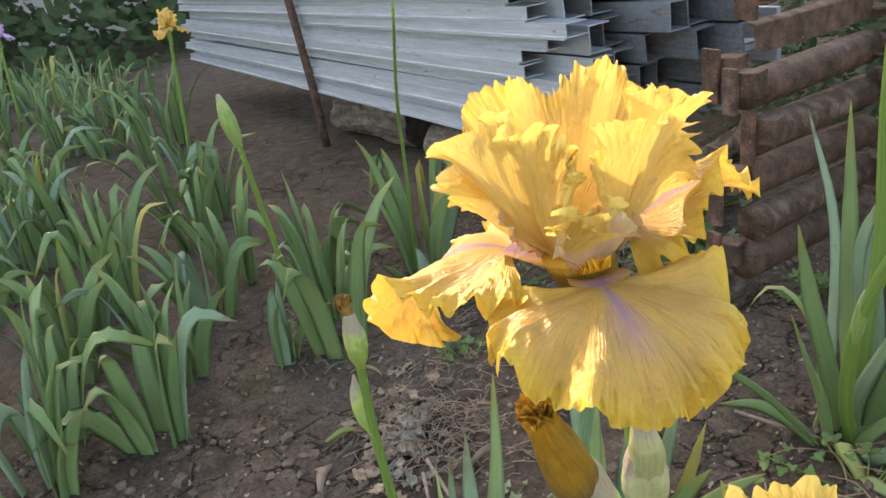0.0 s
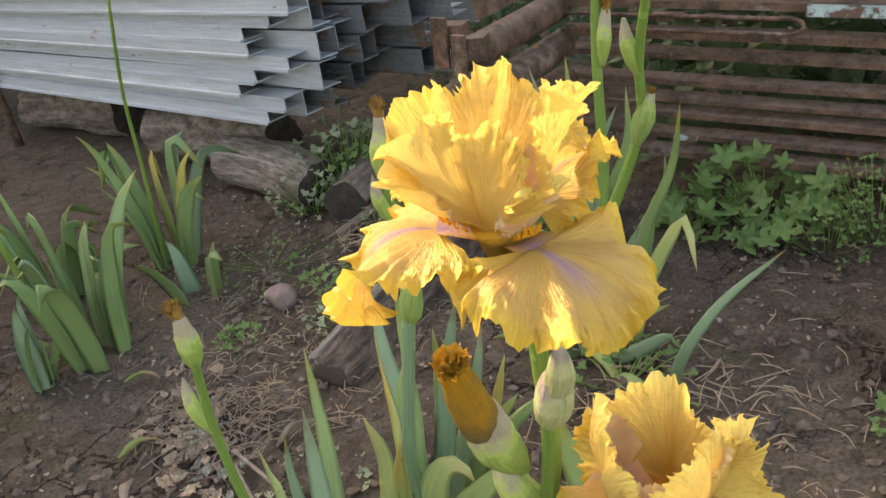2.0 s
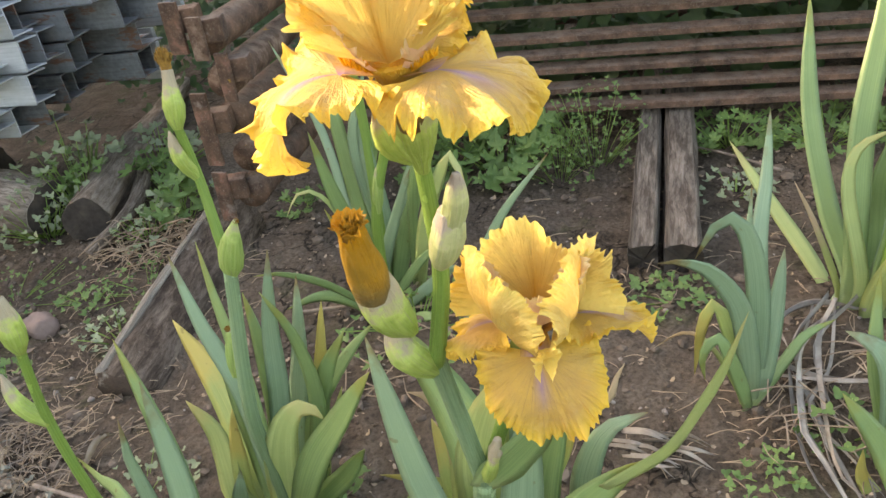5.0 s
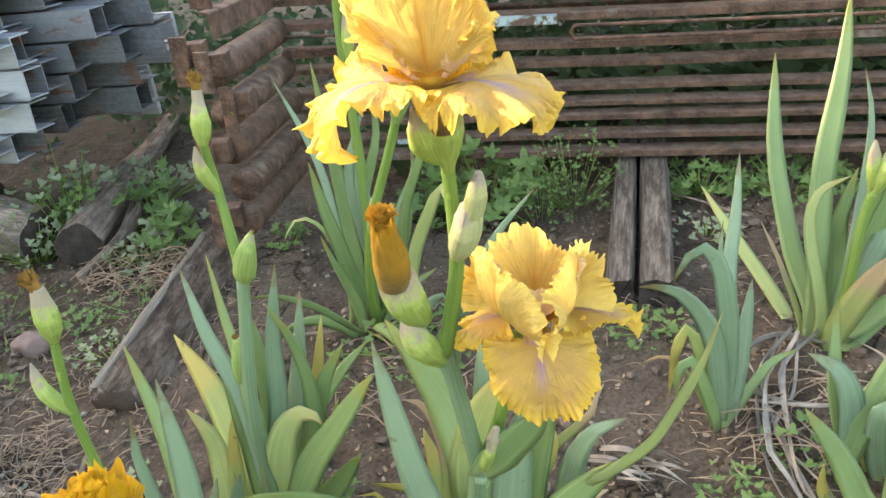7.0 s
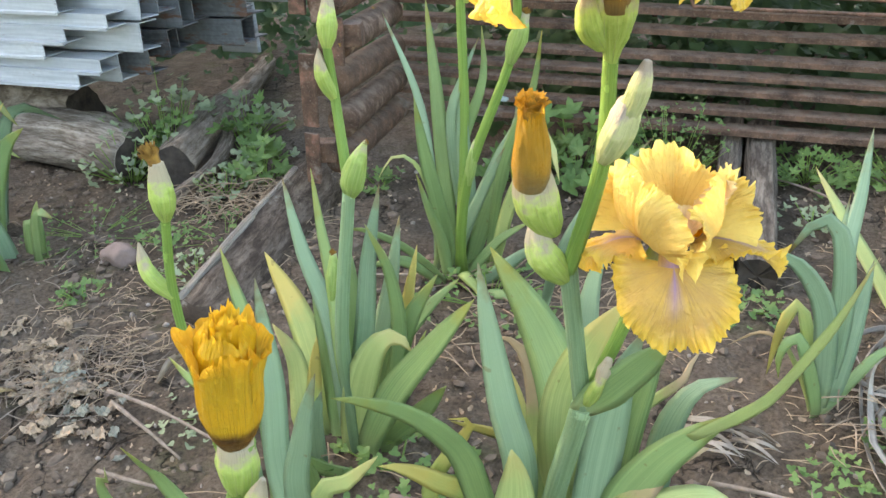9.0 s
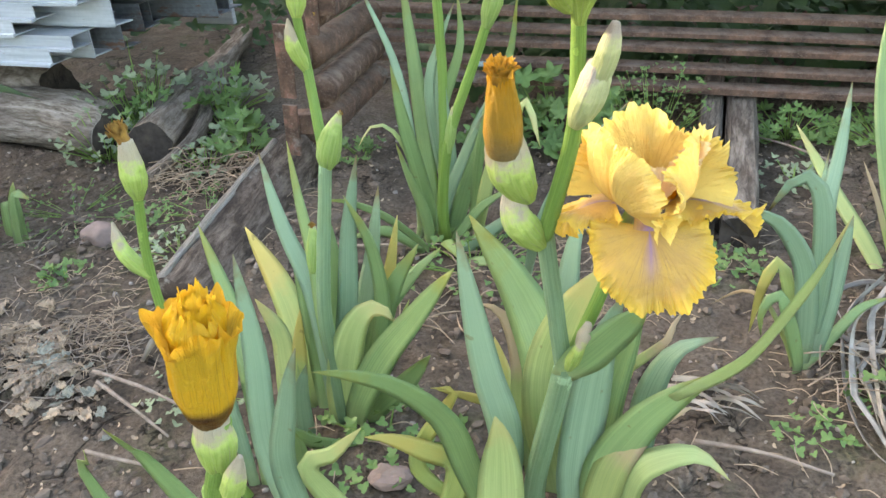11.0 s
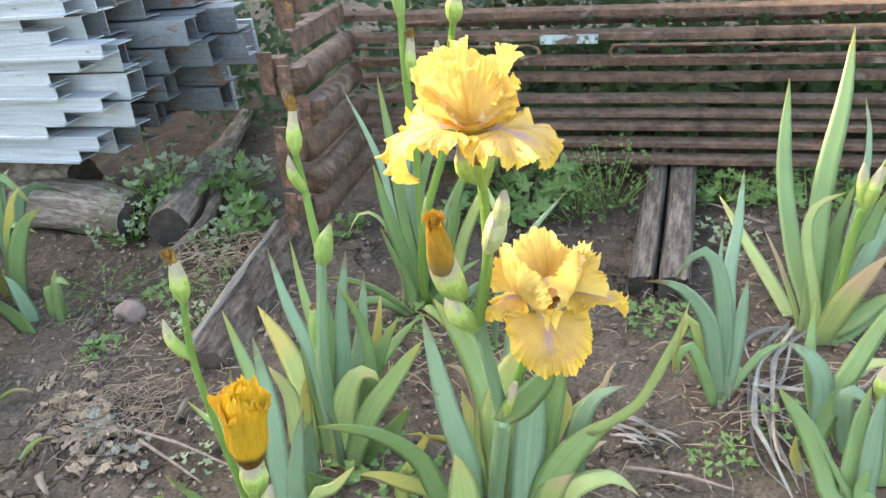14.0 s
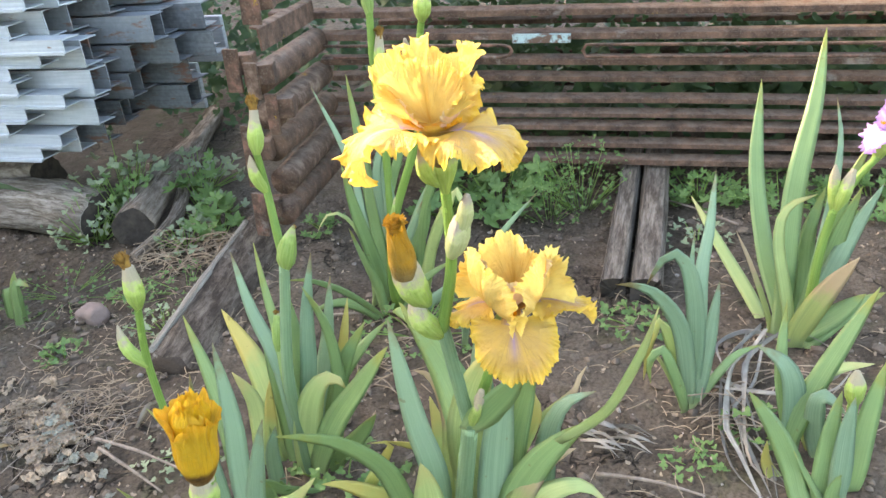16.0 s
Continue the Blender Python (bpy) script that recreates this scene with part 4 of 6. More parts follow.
leaf(main, 0.017, LEAF_RUSTY, [(-0.100, 0.750, -0.020), (0.006, 0.740, 0.081), (0.021, 0.750, 0.105), (0.040, 0.760, 0.129)], 0, 0)
leaf(main, 0.043, LEAF_BLUE, [(-0.140, 0.580, -0.020), (-0.152, 0.570, 0.240), (-0.149, 0.588, 0.297), (-0.138, 0.606, 0.352), (-0.121, 0.620, 0.390)], -20, 60)
leaf(main, 0.022, LEAF_YELLOW, [(-0.220, 0.620, -0.020), (-0.199, 0.640, 0.032), (-0.272, 0.650, 0.055), (-0.341, 0.660, 0.068)], 30, 0)
leaf(main, 0.035, LEAF_YELLOW, [(-0.330, 0.470, -0.020), (-0.296, 0.460, 0.102), (-0.338, 0.443, 0.154), (-0.375, 0.429, 0.185), (-0.400, 0.420, 0.195)], 10, 0)
leaf(main, 0.030, LEAF_PALE, [(-0.360, 0.400, -0.020), (-0.451, 0.360, 0.195), (-0.415, 0.345, 0.243), (-0.379, 0.330, 0.290)], 5, 0)
leaf(budded, 0.034, LEAF, [(-0.500, 0.580, -0.020), (-0.531, 0.560, -0.003), (-0.521, 0.521, 0.096), (-0.521, 0.500, 0.144)], 0, 0)
leaf(main, 0.022, LEAF_YELLOW, [(-0.280, 0.500, -0.020), (-0.352, 0.480, 0.090), (-0.300, 0.442, 0.225), (-0.289, 0.434, 0.253), (-0.316, 0.420, 0.266)], 0, 0)
# the same leaf beyond its fold
leaf(main, 0.026, LEAF_PALE, [(-0.048, 0.420, 0.245), (-0.001, 0.402, 0.293), (0.024, 0.390, 0.332), (0.055, 0.364, 0.425), (0.073, 0.340, 0.510)], -35, -10)
# clump with the tall budded stalk
leaf(budded, 0.030, LEAF_BLUE, [(-0.500, 0.660, -0.020), (-0.501, 0.680, 0.115), (-0.518, 0.716, 0.218), (-0.556, 0.752, 0.309), (-0.583, 0.790, 0.412)], -10, 10)
leaf(budded, 0.028, LEAF, [(-0.480, 0.670, -0.020), (-0.495, 0.680, 0.153), (-0.506, 0.719, 0.252), (-0.524, 0.755, 0.340), (-0.538, 0.790, 0.425)], 15, 10)
leaf(budded, 0.032, LEAF_BLUE, [(-0.470, 0.680, -0.020), (-0.490, 0.700, 0.057), (-0.468, 0.722, 0.197), (-0.455, 0.741, 0.307), (-0.433, 0.760, 0.411)], -20, 10)
leaf(budded, 0.028, LEAF, [(-0.460, 0.700, -0.020), (-0.432, 0.720, 0.091), (-0.416, 0.727, 0.190), (-0.426, 0.734, 0.285), (-0.456, 0.740, 0.358)], 10, 10)
leaf(budded, 0.025, LEAF_YELLOW, [(-0.450, 0.740, -0.020), (-0.424, 0.760, 0.141), (-0.407, 0.780, 0.217), (-0.391, 0.800, 0.293)], 0, 10)
leaf(budded, 0.050, LEAF_YELLOW, [(-0.520, 0.720, -0.020), (-0.544, 0.720, 0.017), (-0.575, 0.790, 0.090), (-0.610, 0.847, 0.150), (-0.676, 0.920, 0.221)], -10, 20)
leaf(budded, 0.045, LEAF_PALE, [(-0.540, 0.700, -0.020), (-0.573, 0.700, 0.022), (-0.579, 0.716, 0.079), (-0.586, 0.732, 0.134), (-0.621, 0.750, 0.182)], 15, 10)
leaf(budded, 0.052, LEAF_PALE, [(-0.490, 0.660, -0.020), (-0.487, 0.660, 0.036), (-0.462, 0.643, 0.153), (-0.435, 0.633, 0.218), (-0.404, 0.626, 0.241), (-0.383, 0.620, 0.219)], 0, 0)
leaf(budded, 0.051, LEAF, [(-0.460, 0.650, -0.020), (-0.465, 0.650, 0.030), (-0.409, 0.610, 0.157), (-0.347, 0.571, 0.258), (-0.288, 0.530, 0.356)], 25, 15)
leaf(budded, 0.028, LEAF_YELLOW, [(-0.510, 0.690, -0.020), (-0.559, 0.700, 0.007), (-0.554, 0.711, 0.107), (-0.544, 0.720, 0.179)], 0, 0)
leaf(budded, 0.019, LEAF, [(-0.440, 0.680, -0.020), (-0.446, 0.700, 0.054), (-0.405, 0.710, 0.123), (-0.375, 0.720, 0.191)], 0, 0)
leaf(budded, 0.031, LEAF, [(-0.430, 0.620, -0.020), (-0.522, 0.600, 0.025), (-0.545, 0.587, 0.054), (-0.574, 0.574, 0.053), (-0.596, 0.560, 0.028)], 30, 0)
leaf(budded, 0.037, LEAF, [(-0.500, 0.680, -0.020), (-0.521, 0.700, 0.004), (-0.526, 0.723, 0.123), (-0.538, 0.745, 0.226), (-0.549, 0.760, 0.297)], 5, 10)
leaf(budded, 0.035, LEAF_BLUE, [(-0.470, 0.700, -0.020), (-0.482, 0.720, -0.002), (-0.461, 0.739, 0.119), (-0.432, 0.759, 0.233), (-0.411, 0.780, 0.352)], 10, 10)
leaf(budded, 0.037, LEAF, [(-0.460, 0.710, -0.020), (-0.455, 0.720, 0.010), (-0.428, 0.728, 0.125), (-0.397, 0.734, 0.208), (-0.355, 0.740, 0.275)], 0, 10)
leaf(budded, 0.032, LEAF, [(-0.480, 0.730, -0.020), (-0.499, 0.740, 0.039), (-0.496, 0.772, 0.151), (-0.500, 0.800, 0.250), (-0.509, 0.820, 0.314)], -5, 10)
leaf(budded, 0.034, LEAF, [(-0.450, 0.660, -0.020), (-0.434, 0.660, 0.032), (-0.378, 0.628, 0.108), (-0.336, 0.600, 0.177)], 10, 0)
leaf(budded, 0.031, LEAF_BLUE, [(-0.530, 0.660, -0.020), (-0.543, 0.640, -0.025), (-0.538, 0.628, 0.081), (-0.518, 0.620, 0.151)], 0, 0)
leaf(budded, 0.028, LEAF, [(-0.470, 0.780, -0.020), (-0.456, 0.800, 0.073), (-0.389, 0.823, 0.161), (-0.333, 0.840, 0.211)], 10, 0)
# clump with the withered bud and the opening bloom
leaf(young, 0.036, LEAF, [(-0.580, 0.540, -0.020), (-0.575, 0.560, 0.130), (-0.607, 0.629, 0.225), (-0.664, 0.710, 0.336)], 0, 15)
leaf(young, 0.036, LEAF_BLUE, [(-0.530, 0.480, -0.020), (-0.552, 0.500, 0.120), (-0.547, 0.518, 0.246), (-0.555, 0.540, 0.381)], -10, 10)
leaf(young, 0.023, LEAF_BLUE, [(-0.600, 0.540, -0.020), (-0.621, 0.560, 0.231), (-0.619, 0.560, 0.266), (-0.613, 0.560, 0.315)], 0, 0)
leaf(young, 0.033, LEAF_BLUE, [(-0.470, 0.400, -0.020), (-0.487, 0.380, 0.182), (-0.466, 0.362, 0.282), (-0.448, 0.349, 0.345), (-0.434, 0.340, 0.385)], 0, 5)
leaf(young, 0.026, LEAF, [(-0.630, 0.520, -0.020), (-0.651, 0.560, 0.173), (-0.701, 0.604, 0.184), (-0.744, 0.640, 0.196)], 20, 0)
leaf(young, 0.032, LEAF, [(-0.500, 0.340, -0.020), (-0.602, 0.320, 0.249), (-0.610, 0.299, 0.298), (-0.618, 0.280, 0.340)], 20, 0)
leaf(young, 0.018, LEAF, [(-0.500, 0.200, -0.020), (-0.588, 0.200, 0.342), (-0.570, 0.178, 0.389), (-0.556, 0.160, 0.425)], 0, 0)
# clump before the steel frames
leaf(rear, 0.020, LEAF_BLUE, [(-0.420, 1.270, -0.020), (-0.418, 1.300, 0.119), (-0.448, 1.393, 0.330), (-0.529, 1.480, 0.514)], 0, 10)
leaf(rear, 0.034, LEAF, [(-0.400, 1.280, -0.020), (-0.383, 1.290, 0.039), (-0.395, 1.314, 0.189), (-0.406, 1.346, 0.373), (-0.422, 1.380, 0.559)], 10, 10)
leaf(rear, 0.033, LEAF, [(-0.420, 1.250, -0.020), (-0.389, 1.250, 0.030), (-0.405, 1.233, 0.168), (-0.423, 1.218, 0.282), (-0.435, 1.200, 0.406)], -10, 10)
leaf(rear, 0.012, LEAF_PALE, [(-0.430, 1.250, -0.020), (-0.413, 1.250, 0.064), (-0.421, 1.229, 0.202), (-0.451, 1.216, 0.273), (-0.489, 1.209, 0.281), (-0.517, 1.200, 0.242)], 0, 0)
leaf(rear, 0.027, LEAF_BLUE, [(-0.350, 1.260, -0.020), (-0.366, 1.270, 0.049), (-0.313, 1.233, 0.190), (-0.264, 1.200, 0.301)], 10, 10)
leaf(rear, 0.027, LEAF, [(-0.360, 1.300, -0.020), (-0.396, 1.320, 0.074), (-0.360, 1.336, 0.254), (-0.310, 1.349, 0.392), (-0.309, 1.360, 0.502)], -10, 10)
leaf(rear, 0.028, LEAF_BLUE, [(-0.330, 1.300, -0.020), (-0.353, 1.310, 0.059), (-0.286, 1.325, 0.221), (-0.242, 1.333, 0.304), (-0.240, 1.340, 0.375)], 20, 10)
leaf(rear, 0.027, LEAF_YELLOW, [(-0.330, 1.220, -0.020), (-0.356, 1.180, 0.035), (-0.323, 1.158, 0.011), (-0.298, 1.135, -0.022), (-0.290, 1.120, -0.049)], 30, 0)
leaf(rear, 0.023, LEAF, [(-0.320, 1.240, -0.020), (-0.340, 1.220, 0.010), (-0.281, 1.199, 0.097), (-0.215, 1.180, 0.151)], 20, 0)
leaf(rear, 0.020, LEAF, [(-0.410, 1.220, -0.020), (-0.399, 1.180, 0.023), (-0.466, 1.147, 0.111), (-0.535, 1.118, 0.164), (-0.583, 1.100, 0.178)], 30, 0)
leaf(rear, 0.026, LEAF, [(-0.400, 1.220, -0.020), (-0.397, 1.200, -0.006), (-0.439, 1.185, 0.040), (-0.489, 1.170, 0.069), (-0.557, 1.150, 0.063)], 30, 0)
leaf(rear, 0.027, LEAF_BLUE, [(-0.340, 1.310, -0.020), (-0.375, 1.300, 0.300), (-0.347, 1.300, 0.414), (-0.312, 1.300, 0.493)], 15, 0)
leaf(rear, 0.023, LEAF, [(-0.310, 1.280, -0.020), (-0.269, 1.250, 0.244), (-0.211, 1.223, 0.401), (-0.192, 1.200, 0.525)], 15, 0)
leaf(rear, 0.030, LEAF_PALE, [(-0.300, 1.240, -0.020), (-0.259, 1.200, 0.169), (-0.208, 1.166, 0.295), (-0.181, 1.152, 0.336), (-0.161, 1.120, 0.259)], 15, 0)
leaf(rear, 0.019, LEAF_BLUE, [(-0.200, 1.050, -0.020), (-0.171, 0.950, 0.185), (-0.111, 0.940, 0.309), (-0.024, 0.930, 0.413)], 0, 10)
leaf(rear, 0.038, LEAF_BLUE, [(-0.370, 1.270, -0.020), (-0.376, 1.280, -0.023), (-0.348, 1.287, 0.151), (-0.352, 1.294, 0.301), (-0.350, 1.300, 0.428)], 0, 8)
leaf(rear, 0.036, LEAF, [(-0.350, 1.260, -0.020), (-0.353, 1.270, -0.019), (-0.308, 1.274, 0.122), (-0.271, 1.277, 0.211), (-0.252, 1.280, 0.297)], 0, 8)
leaf(rear, 0.031, LEAF, [(-0.380, 1.240, -0.020), (-0.388, 1.220, -0.036), (-0.399, 1.204, 0.089), (-0.421, 1.192, 0.175), (-0.438, 1.180, 0.257)], 0, 8)
leaf(rear, 0.029, LEAF_BLUE, [(-0.330, 1.240, -0.020), (-0.334, 1.200, -0.011), (-0.272, 1.176, 0.047), (-0.212, 1.151, 0.102), (-0.199, 1.140, 0.077)], 10, 0)
leaf(rear, 0.027, LEAF, [(-0.340, 1.200, -0.020), (-0.342, 1.160, -0.035), (-0.288, 1.130, 0.012), (-0.234, 1.100, 0.011)], 20, 0)
# large clump at the edge of the bed
leaf(large, 0.040, LEAF, [(0.460, 0.980, -0.020), (0.483, 1.000, 0.043), (0.479, 1.101, 0.142), (0.493, 1.237, 0.289), (0.541, 1.380, 0.454)], 0, 5)
leaf(large, 0.046, LEAF, [(0.470, 0.990, -0.020), (0.486, 1.000, 0.071), (0.525, 1.096, 0.277), (0.588, 1.184, 0.455), (0.623, 1.250, 0.592)], 5, 8)
leaf(large, 0.022, LEAF_BLUE, [(0.500, 1.000, -0.020), (0.548, 1.020, 0.110), (0.610, 1.103, 0.266), (0.639, 1.158, 0.371), (0.639, 1.200, 0.455)], 0, 0)
leaf(large, 0.028, LEAF_PALE, [(0.470, 0.980, -0.020), (0.492, 0.980, 0.055), (0.472, 1.016, 0.214), (0.490, 1.033, 0.284), (0.556, 1.050, 0.302)], 0, 0)
leaf(large, 0.048, LEAF_RUSTY, [(0.500, 0.950, -0.020), (0.497, 0.940, 0.038), (0.538, 0.919, 0.148), (0.584, 0.900, 0.231)], 20, 0)
leaf(large, 0.013, LEAF_RUSTY, [(0.430, 0.980, -0.020), (0.465, 1.000, 0.016), (0.431, 1.029, 0.143), (0.396, 1.050, 0.233)], 0, 0)
leaf(large, 0.031, LEAF_PALE, [(0.430, 1.000, -0.020), (0.473, 1.050, -0.024), (0.462, 1.113, 0.021), (0.423, 1.225, 0.099), (0.378, 1.340, 0.191)], 0, 10)
leaf(large, 0.043, LEAF, [(0.520, 1.000, -0.020), (0.536, 1.000, 0.039), (0.584, 1.000, 0.224), (0.620, 1.000, 0.334)], 0, 0)
leaf(large, 0.048, LEAF, [(0.510, 0.970, -0.020), (0.517, 0.960, 0.023), (0.574, 0.955, 0.063), (0.633, 0.950, 0.116)], 30, 0)
leaf(large, 0.040, LEAF, [(0.490, 1.020, -0.020), (0.543, 1.050, 0.036), (0.556, 1.078, 0.189), (0.594, 1.100, 0.295)], 10, 0)
leaf(large, 0.034, LEAF_BLUE, [(0.450, 1.000, -0.020), (0.491, 1.020, 0.030), (0.512, 1.056, 0.135), (0.526, 1.080, 0.204)], 10, 0)
# small clump by the wooden sleepers
leaf(small, 0.029, LEAF_BLUE, [(0.225, 0.775, -0.020), (0.255, 0.790, 0.024), (0.268, 0.842, 0.106), (0.282, 0.895, 0.227), (0.309, 0.947, 0.297), (0.332, 1.000, 0.396)], 0, 10)
leaf(small, 0.017, LEAF_BLUE, [(0.225, 0.775, -0.020), (0.250, 0.800, 0.017), (0.253, 0.820, 0.148), (0.248, 0.840, 0.261), (0.257, 0.860, 0.342)], 10, 20)
leaf(small, 0.035, LEAF_BLUE, [(0.225, 0.775, -0.020), (0.242, 0.790, 0.026), (0.247, 0.792, 0.179), (0.233, 0.794, 0.288), (0.208, 0.796, 0.329), (0.183, 0.798, 0.317), (0.157, 0.800, 0.268)], 10, 15)
leaf(small, 0.034, LEAF_BLUE, [(0.225, 0.775, -0.020), (0.233, 0.775, 0.024), (0.221, 0.768, 0.148), (0.203, 0.761, 0.215), (0.164, 0.754, 0.275), (0.123, 0.747, 0.301), (0.090, 0.740, 0.309)], 15, 15)
leaf(small, 0.030, LEAF_BLUE, [(0.225, 0.775, -0.020), (0.248, 0.780, 0.019), (0.271, 0.800, 0.109), (0.286, 0.820, 0.171), (0.301, 0.840, 0.239)], 10, 0)
leaf(small, 0.022, LEAF_YELLOW, [(0.225, 0.775, -0.020), (0.229, 0.780, 0.014), (0.211, 0.782, 0.100), (0.183, 0.785, 0.192), (0.162, 0.788, 0.152), (0.151, 0.790, 0.063)], 0, 0)
leaf(small, 0.022, LEAF, [(0.225, 0.775, -0.020), (0.222, 0.760, 0.021), (0.193, 0.757, 0.119), (0.173, 0.755, 0.156), (0.153, 0.753, 0.126), (0.156, 0.750, 0.084)], 0, 0)
leaf(small, 0.018, LEAF, [(0.225, 0.775, -0.020), (0.240, 0.770, 0.009), (0.288, 0.803, 0.041), (0.339, 0.837, 0.070), (0.402, 0.870, 0.068)], 25, 0)
leaf(small, 0.008, LEAF_RUSTY, [(0.225, 0.775, -0.020), (0.212, 0.780, 0.036), (0.178, 0.803, 0.108), (0.145, 0.827, 0.118), (0.103, 0.850, 0.078)], 20, 0)
# near clump at the edge of the bed
leaf(near, 0.044, LEAF_BLUE, [(0.374, 0.625, -0.020), (0.367, 0.620, 0.034), (0.371, 0.630, 0.124), (0.361, 0.640, 0.174), (0.340, 0.650, 0.199), (0.314, 0.660, 0.213)], -15, 20)
leaf(near, 0.024, LEAF, [(0.374, 0.625, -0.020), (0.369, 0.630, 0.038), (0.356, 0.653, 0.143), (0.361, 0.677, 0.209), (0.372, 0.700, 0.276)], 0, 10)
leaf(near, 0.036, LEAF, [(0.374, 0.625, -0.020), (0.359, 0.610, 0.031), (0.393, 0.627, 0.119), (0.438, 0.643, 0.199), (0.503, 0.660, 0.311)], 15, 5)
leaf(near, 0.038, LEAF, [(0.385, 0.490, -0.020), (0.349, 0.510, 0.009), (0.340, 0.530, 0.054), (0.314, 0.550, 0.122), (0.273, 0.570, 0.190)], 10, 10)
leaf(near, 0.024, LEAF_YELLOW, [(0.374, 0.625, -0.020), (0.343, 0.575, -0.012), (0.328, 0.578, 0.001), (0.314, 0.582, 0.032), (0.315, 0.585, 0.073)], 0, 0)
leaf(near, 0.032, LEAF_PALE, [(0.420, 0.620, -0.020), (0.390, 0.630, 0.098), (0.414, 0.640, 0.154), (0.454, 0.650, 0.163), (0.515, 0.660, 0.158)], 40, 0)
leaf(near, 0.034, LEAF_BLUE, [(0.420, 0.600, -0.020), (0.403, 0.610, 0.065), (0.403, 0.607, 0.139), (0.431, 0.603, 0.125), (0.449, 0.600, 0.099)], 30, 0)
leaf(near, 0.036, LEAF, [(0.410, 0.500, -0.020), (0.380, 0.510, 0.009), (0.385, 0.523, 0.069), (0.395, 0.537, 0.138), (0.410, 0.550, 0.193)], 5, 0)
leaf(near, 0.034, LEAF_BLUE, [(0.420, 0.500, -0.020), (0.404, 0.505, 0.012), (0.407, 0.513, 0.076), (0.412, 0.522, 0.138), (0.422, 0.530, 0.196)], 10, 0)
leaf(near, 0.012, LEAF, [(0.390, 0.500, -0.020), (0.377, 0.500, 0.014), (0.362, 0.515, 0.042), (0.336, 0.530, 0.098)], 0, 0)
leaf(near, 0.036, LEAF, [(0.440, 0.550, -0.020), (0.437, 0.530, 0.010), (0.455, 0.550, 0.110), (0.482, 0.570, 0.227)], 20, 0)
leaf(near, 0.030, LEAF, [(0.430, 0.480, -0.020), (0.388, 0.490, 0.023), (0.393, 0.490, 0.068), (0.398, 0.490, 0.077)], 0, 0)
# more of the large clump
leaf(large, 0.044, LEAF, [(0.490, 0.970, -0.020), (0.514, 0.950, -0.001), (0.572, 0.957, 0.046), (0.621, 0.963, 0.079), (0.683, 0.970, 0.103)], 30, 0)
leaf(large, 0.036, LEAF, [(0.490, 0.970, -0.020), (0.506, 0.970, 0.001), (0.542, 0.990, 0.124), (0.572, 1.010, 0.230), (0.603, 1.030, 0.318), (0.653, 1.050, 0.414)], 5, 5)
leaf(large, 0.040, LEAF_BLUE, [(0.490, 0.970, -0.020), (0.508, 0.960, 0.007), (0.560, 0.980, 0.129), (0.612, 1.000, 0.231), (0.673, 1.020, 0.328)], 10, 0)


# main stalk with the large open flower
stalk(main, [(-0.202, 0.50, -0.02), (-0.198, 0.470, 0.085), (-0.169, 0.385, 0.317)], 0.0150, 0.0118, STEM_BLUE)
stalk(main, [(-0.169, 0.385, 0.310), (-0.181, 0.37, 0.42), (-0.189, 0.357, 0.497)], 0.0095, 0.0085, STEM_BLUE)
stalk(main, [(-0.189, 0.357, 0.490), (-0.172, 0.330, 0.57), (-0.165, 0.313, 0.624), (-0.164, 0.303, 0.70)], 0.0078, 0.0058)
bloom = bud(main, (-0.164, 0.302, 0.695), (-0.163, 0.281, 0.768), 0.0166, BRACT_DRY, "bloom_sheath", shape=(0.3, 0.5, 0.85, 1.0, 0.95, 0.72, 0.45), seed=4)
bud(bloom, (-0.170, 0.300, 0.706), (-0.185, 0.280, 0.757), 0.0125, BRACT_DRY, "bract", (-0.003, 0, -0.003), (0.5, 0.9, 1.0, 0.8, 0.4, 0.1), seed=5)
flower(bloom, (-0.166, 0.276, 0.768),
       falls=((-37, 0.106, 0.128, (28, 10, -10, -26, -48), (-6, -14, -10, -22), 0.0085, 4.2, dict(flip=0.008, frill=0.0058, lace=1.7, pleats=15)),
              (70, 0.108, 0.080, (36, 30, 14, 0, -30), (30, 30, 10, 10), 0.0085, 3.2),
              (196, 0.122, 0.118, (30, 16, -14, -66, -92), (14, 14, -10, -10), 0.0090, 3.4, dict(flip=-0.006, frill=0.0054, lace=1.6))),
       standards=((258, 0.092, 0.112, (44, 60, 78, 86, 74), (30, 30, -90, -90), 0.0095, 3.4, dict(spread=66, claw=0.22, fold=0.016)),
                  (6, 0.096, 0.108, (44, 58, 72, 80, 74), (30, 30, -110, -90), 0.0100, 3.4, dict(spread=64, claw=0.22, fold=0.014)),
                  (136, 0.107, 0.124, (52, 64, 82, 93, 88), (20, 20, -130, -110), 0.0100, 3.2, dict(spread=66, claw=0.22, notch=0.28, fold=0.012))), seed=2)
bm = bmesh.new()
tube(bm, [(-0.163, 0.286, 0.735), (-0.164, 0.281, 0.760), (-0.166, 0.276, 0.784)], (0.010, 0.0125, 0.017), n=10, sides=16, wobble=0.1)
part("flower_tube", bm, WILTED, bloom, "yellow brown flower tube")

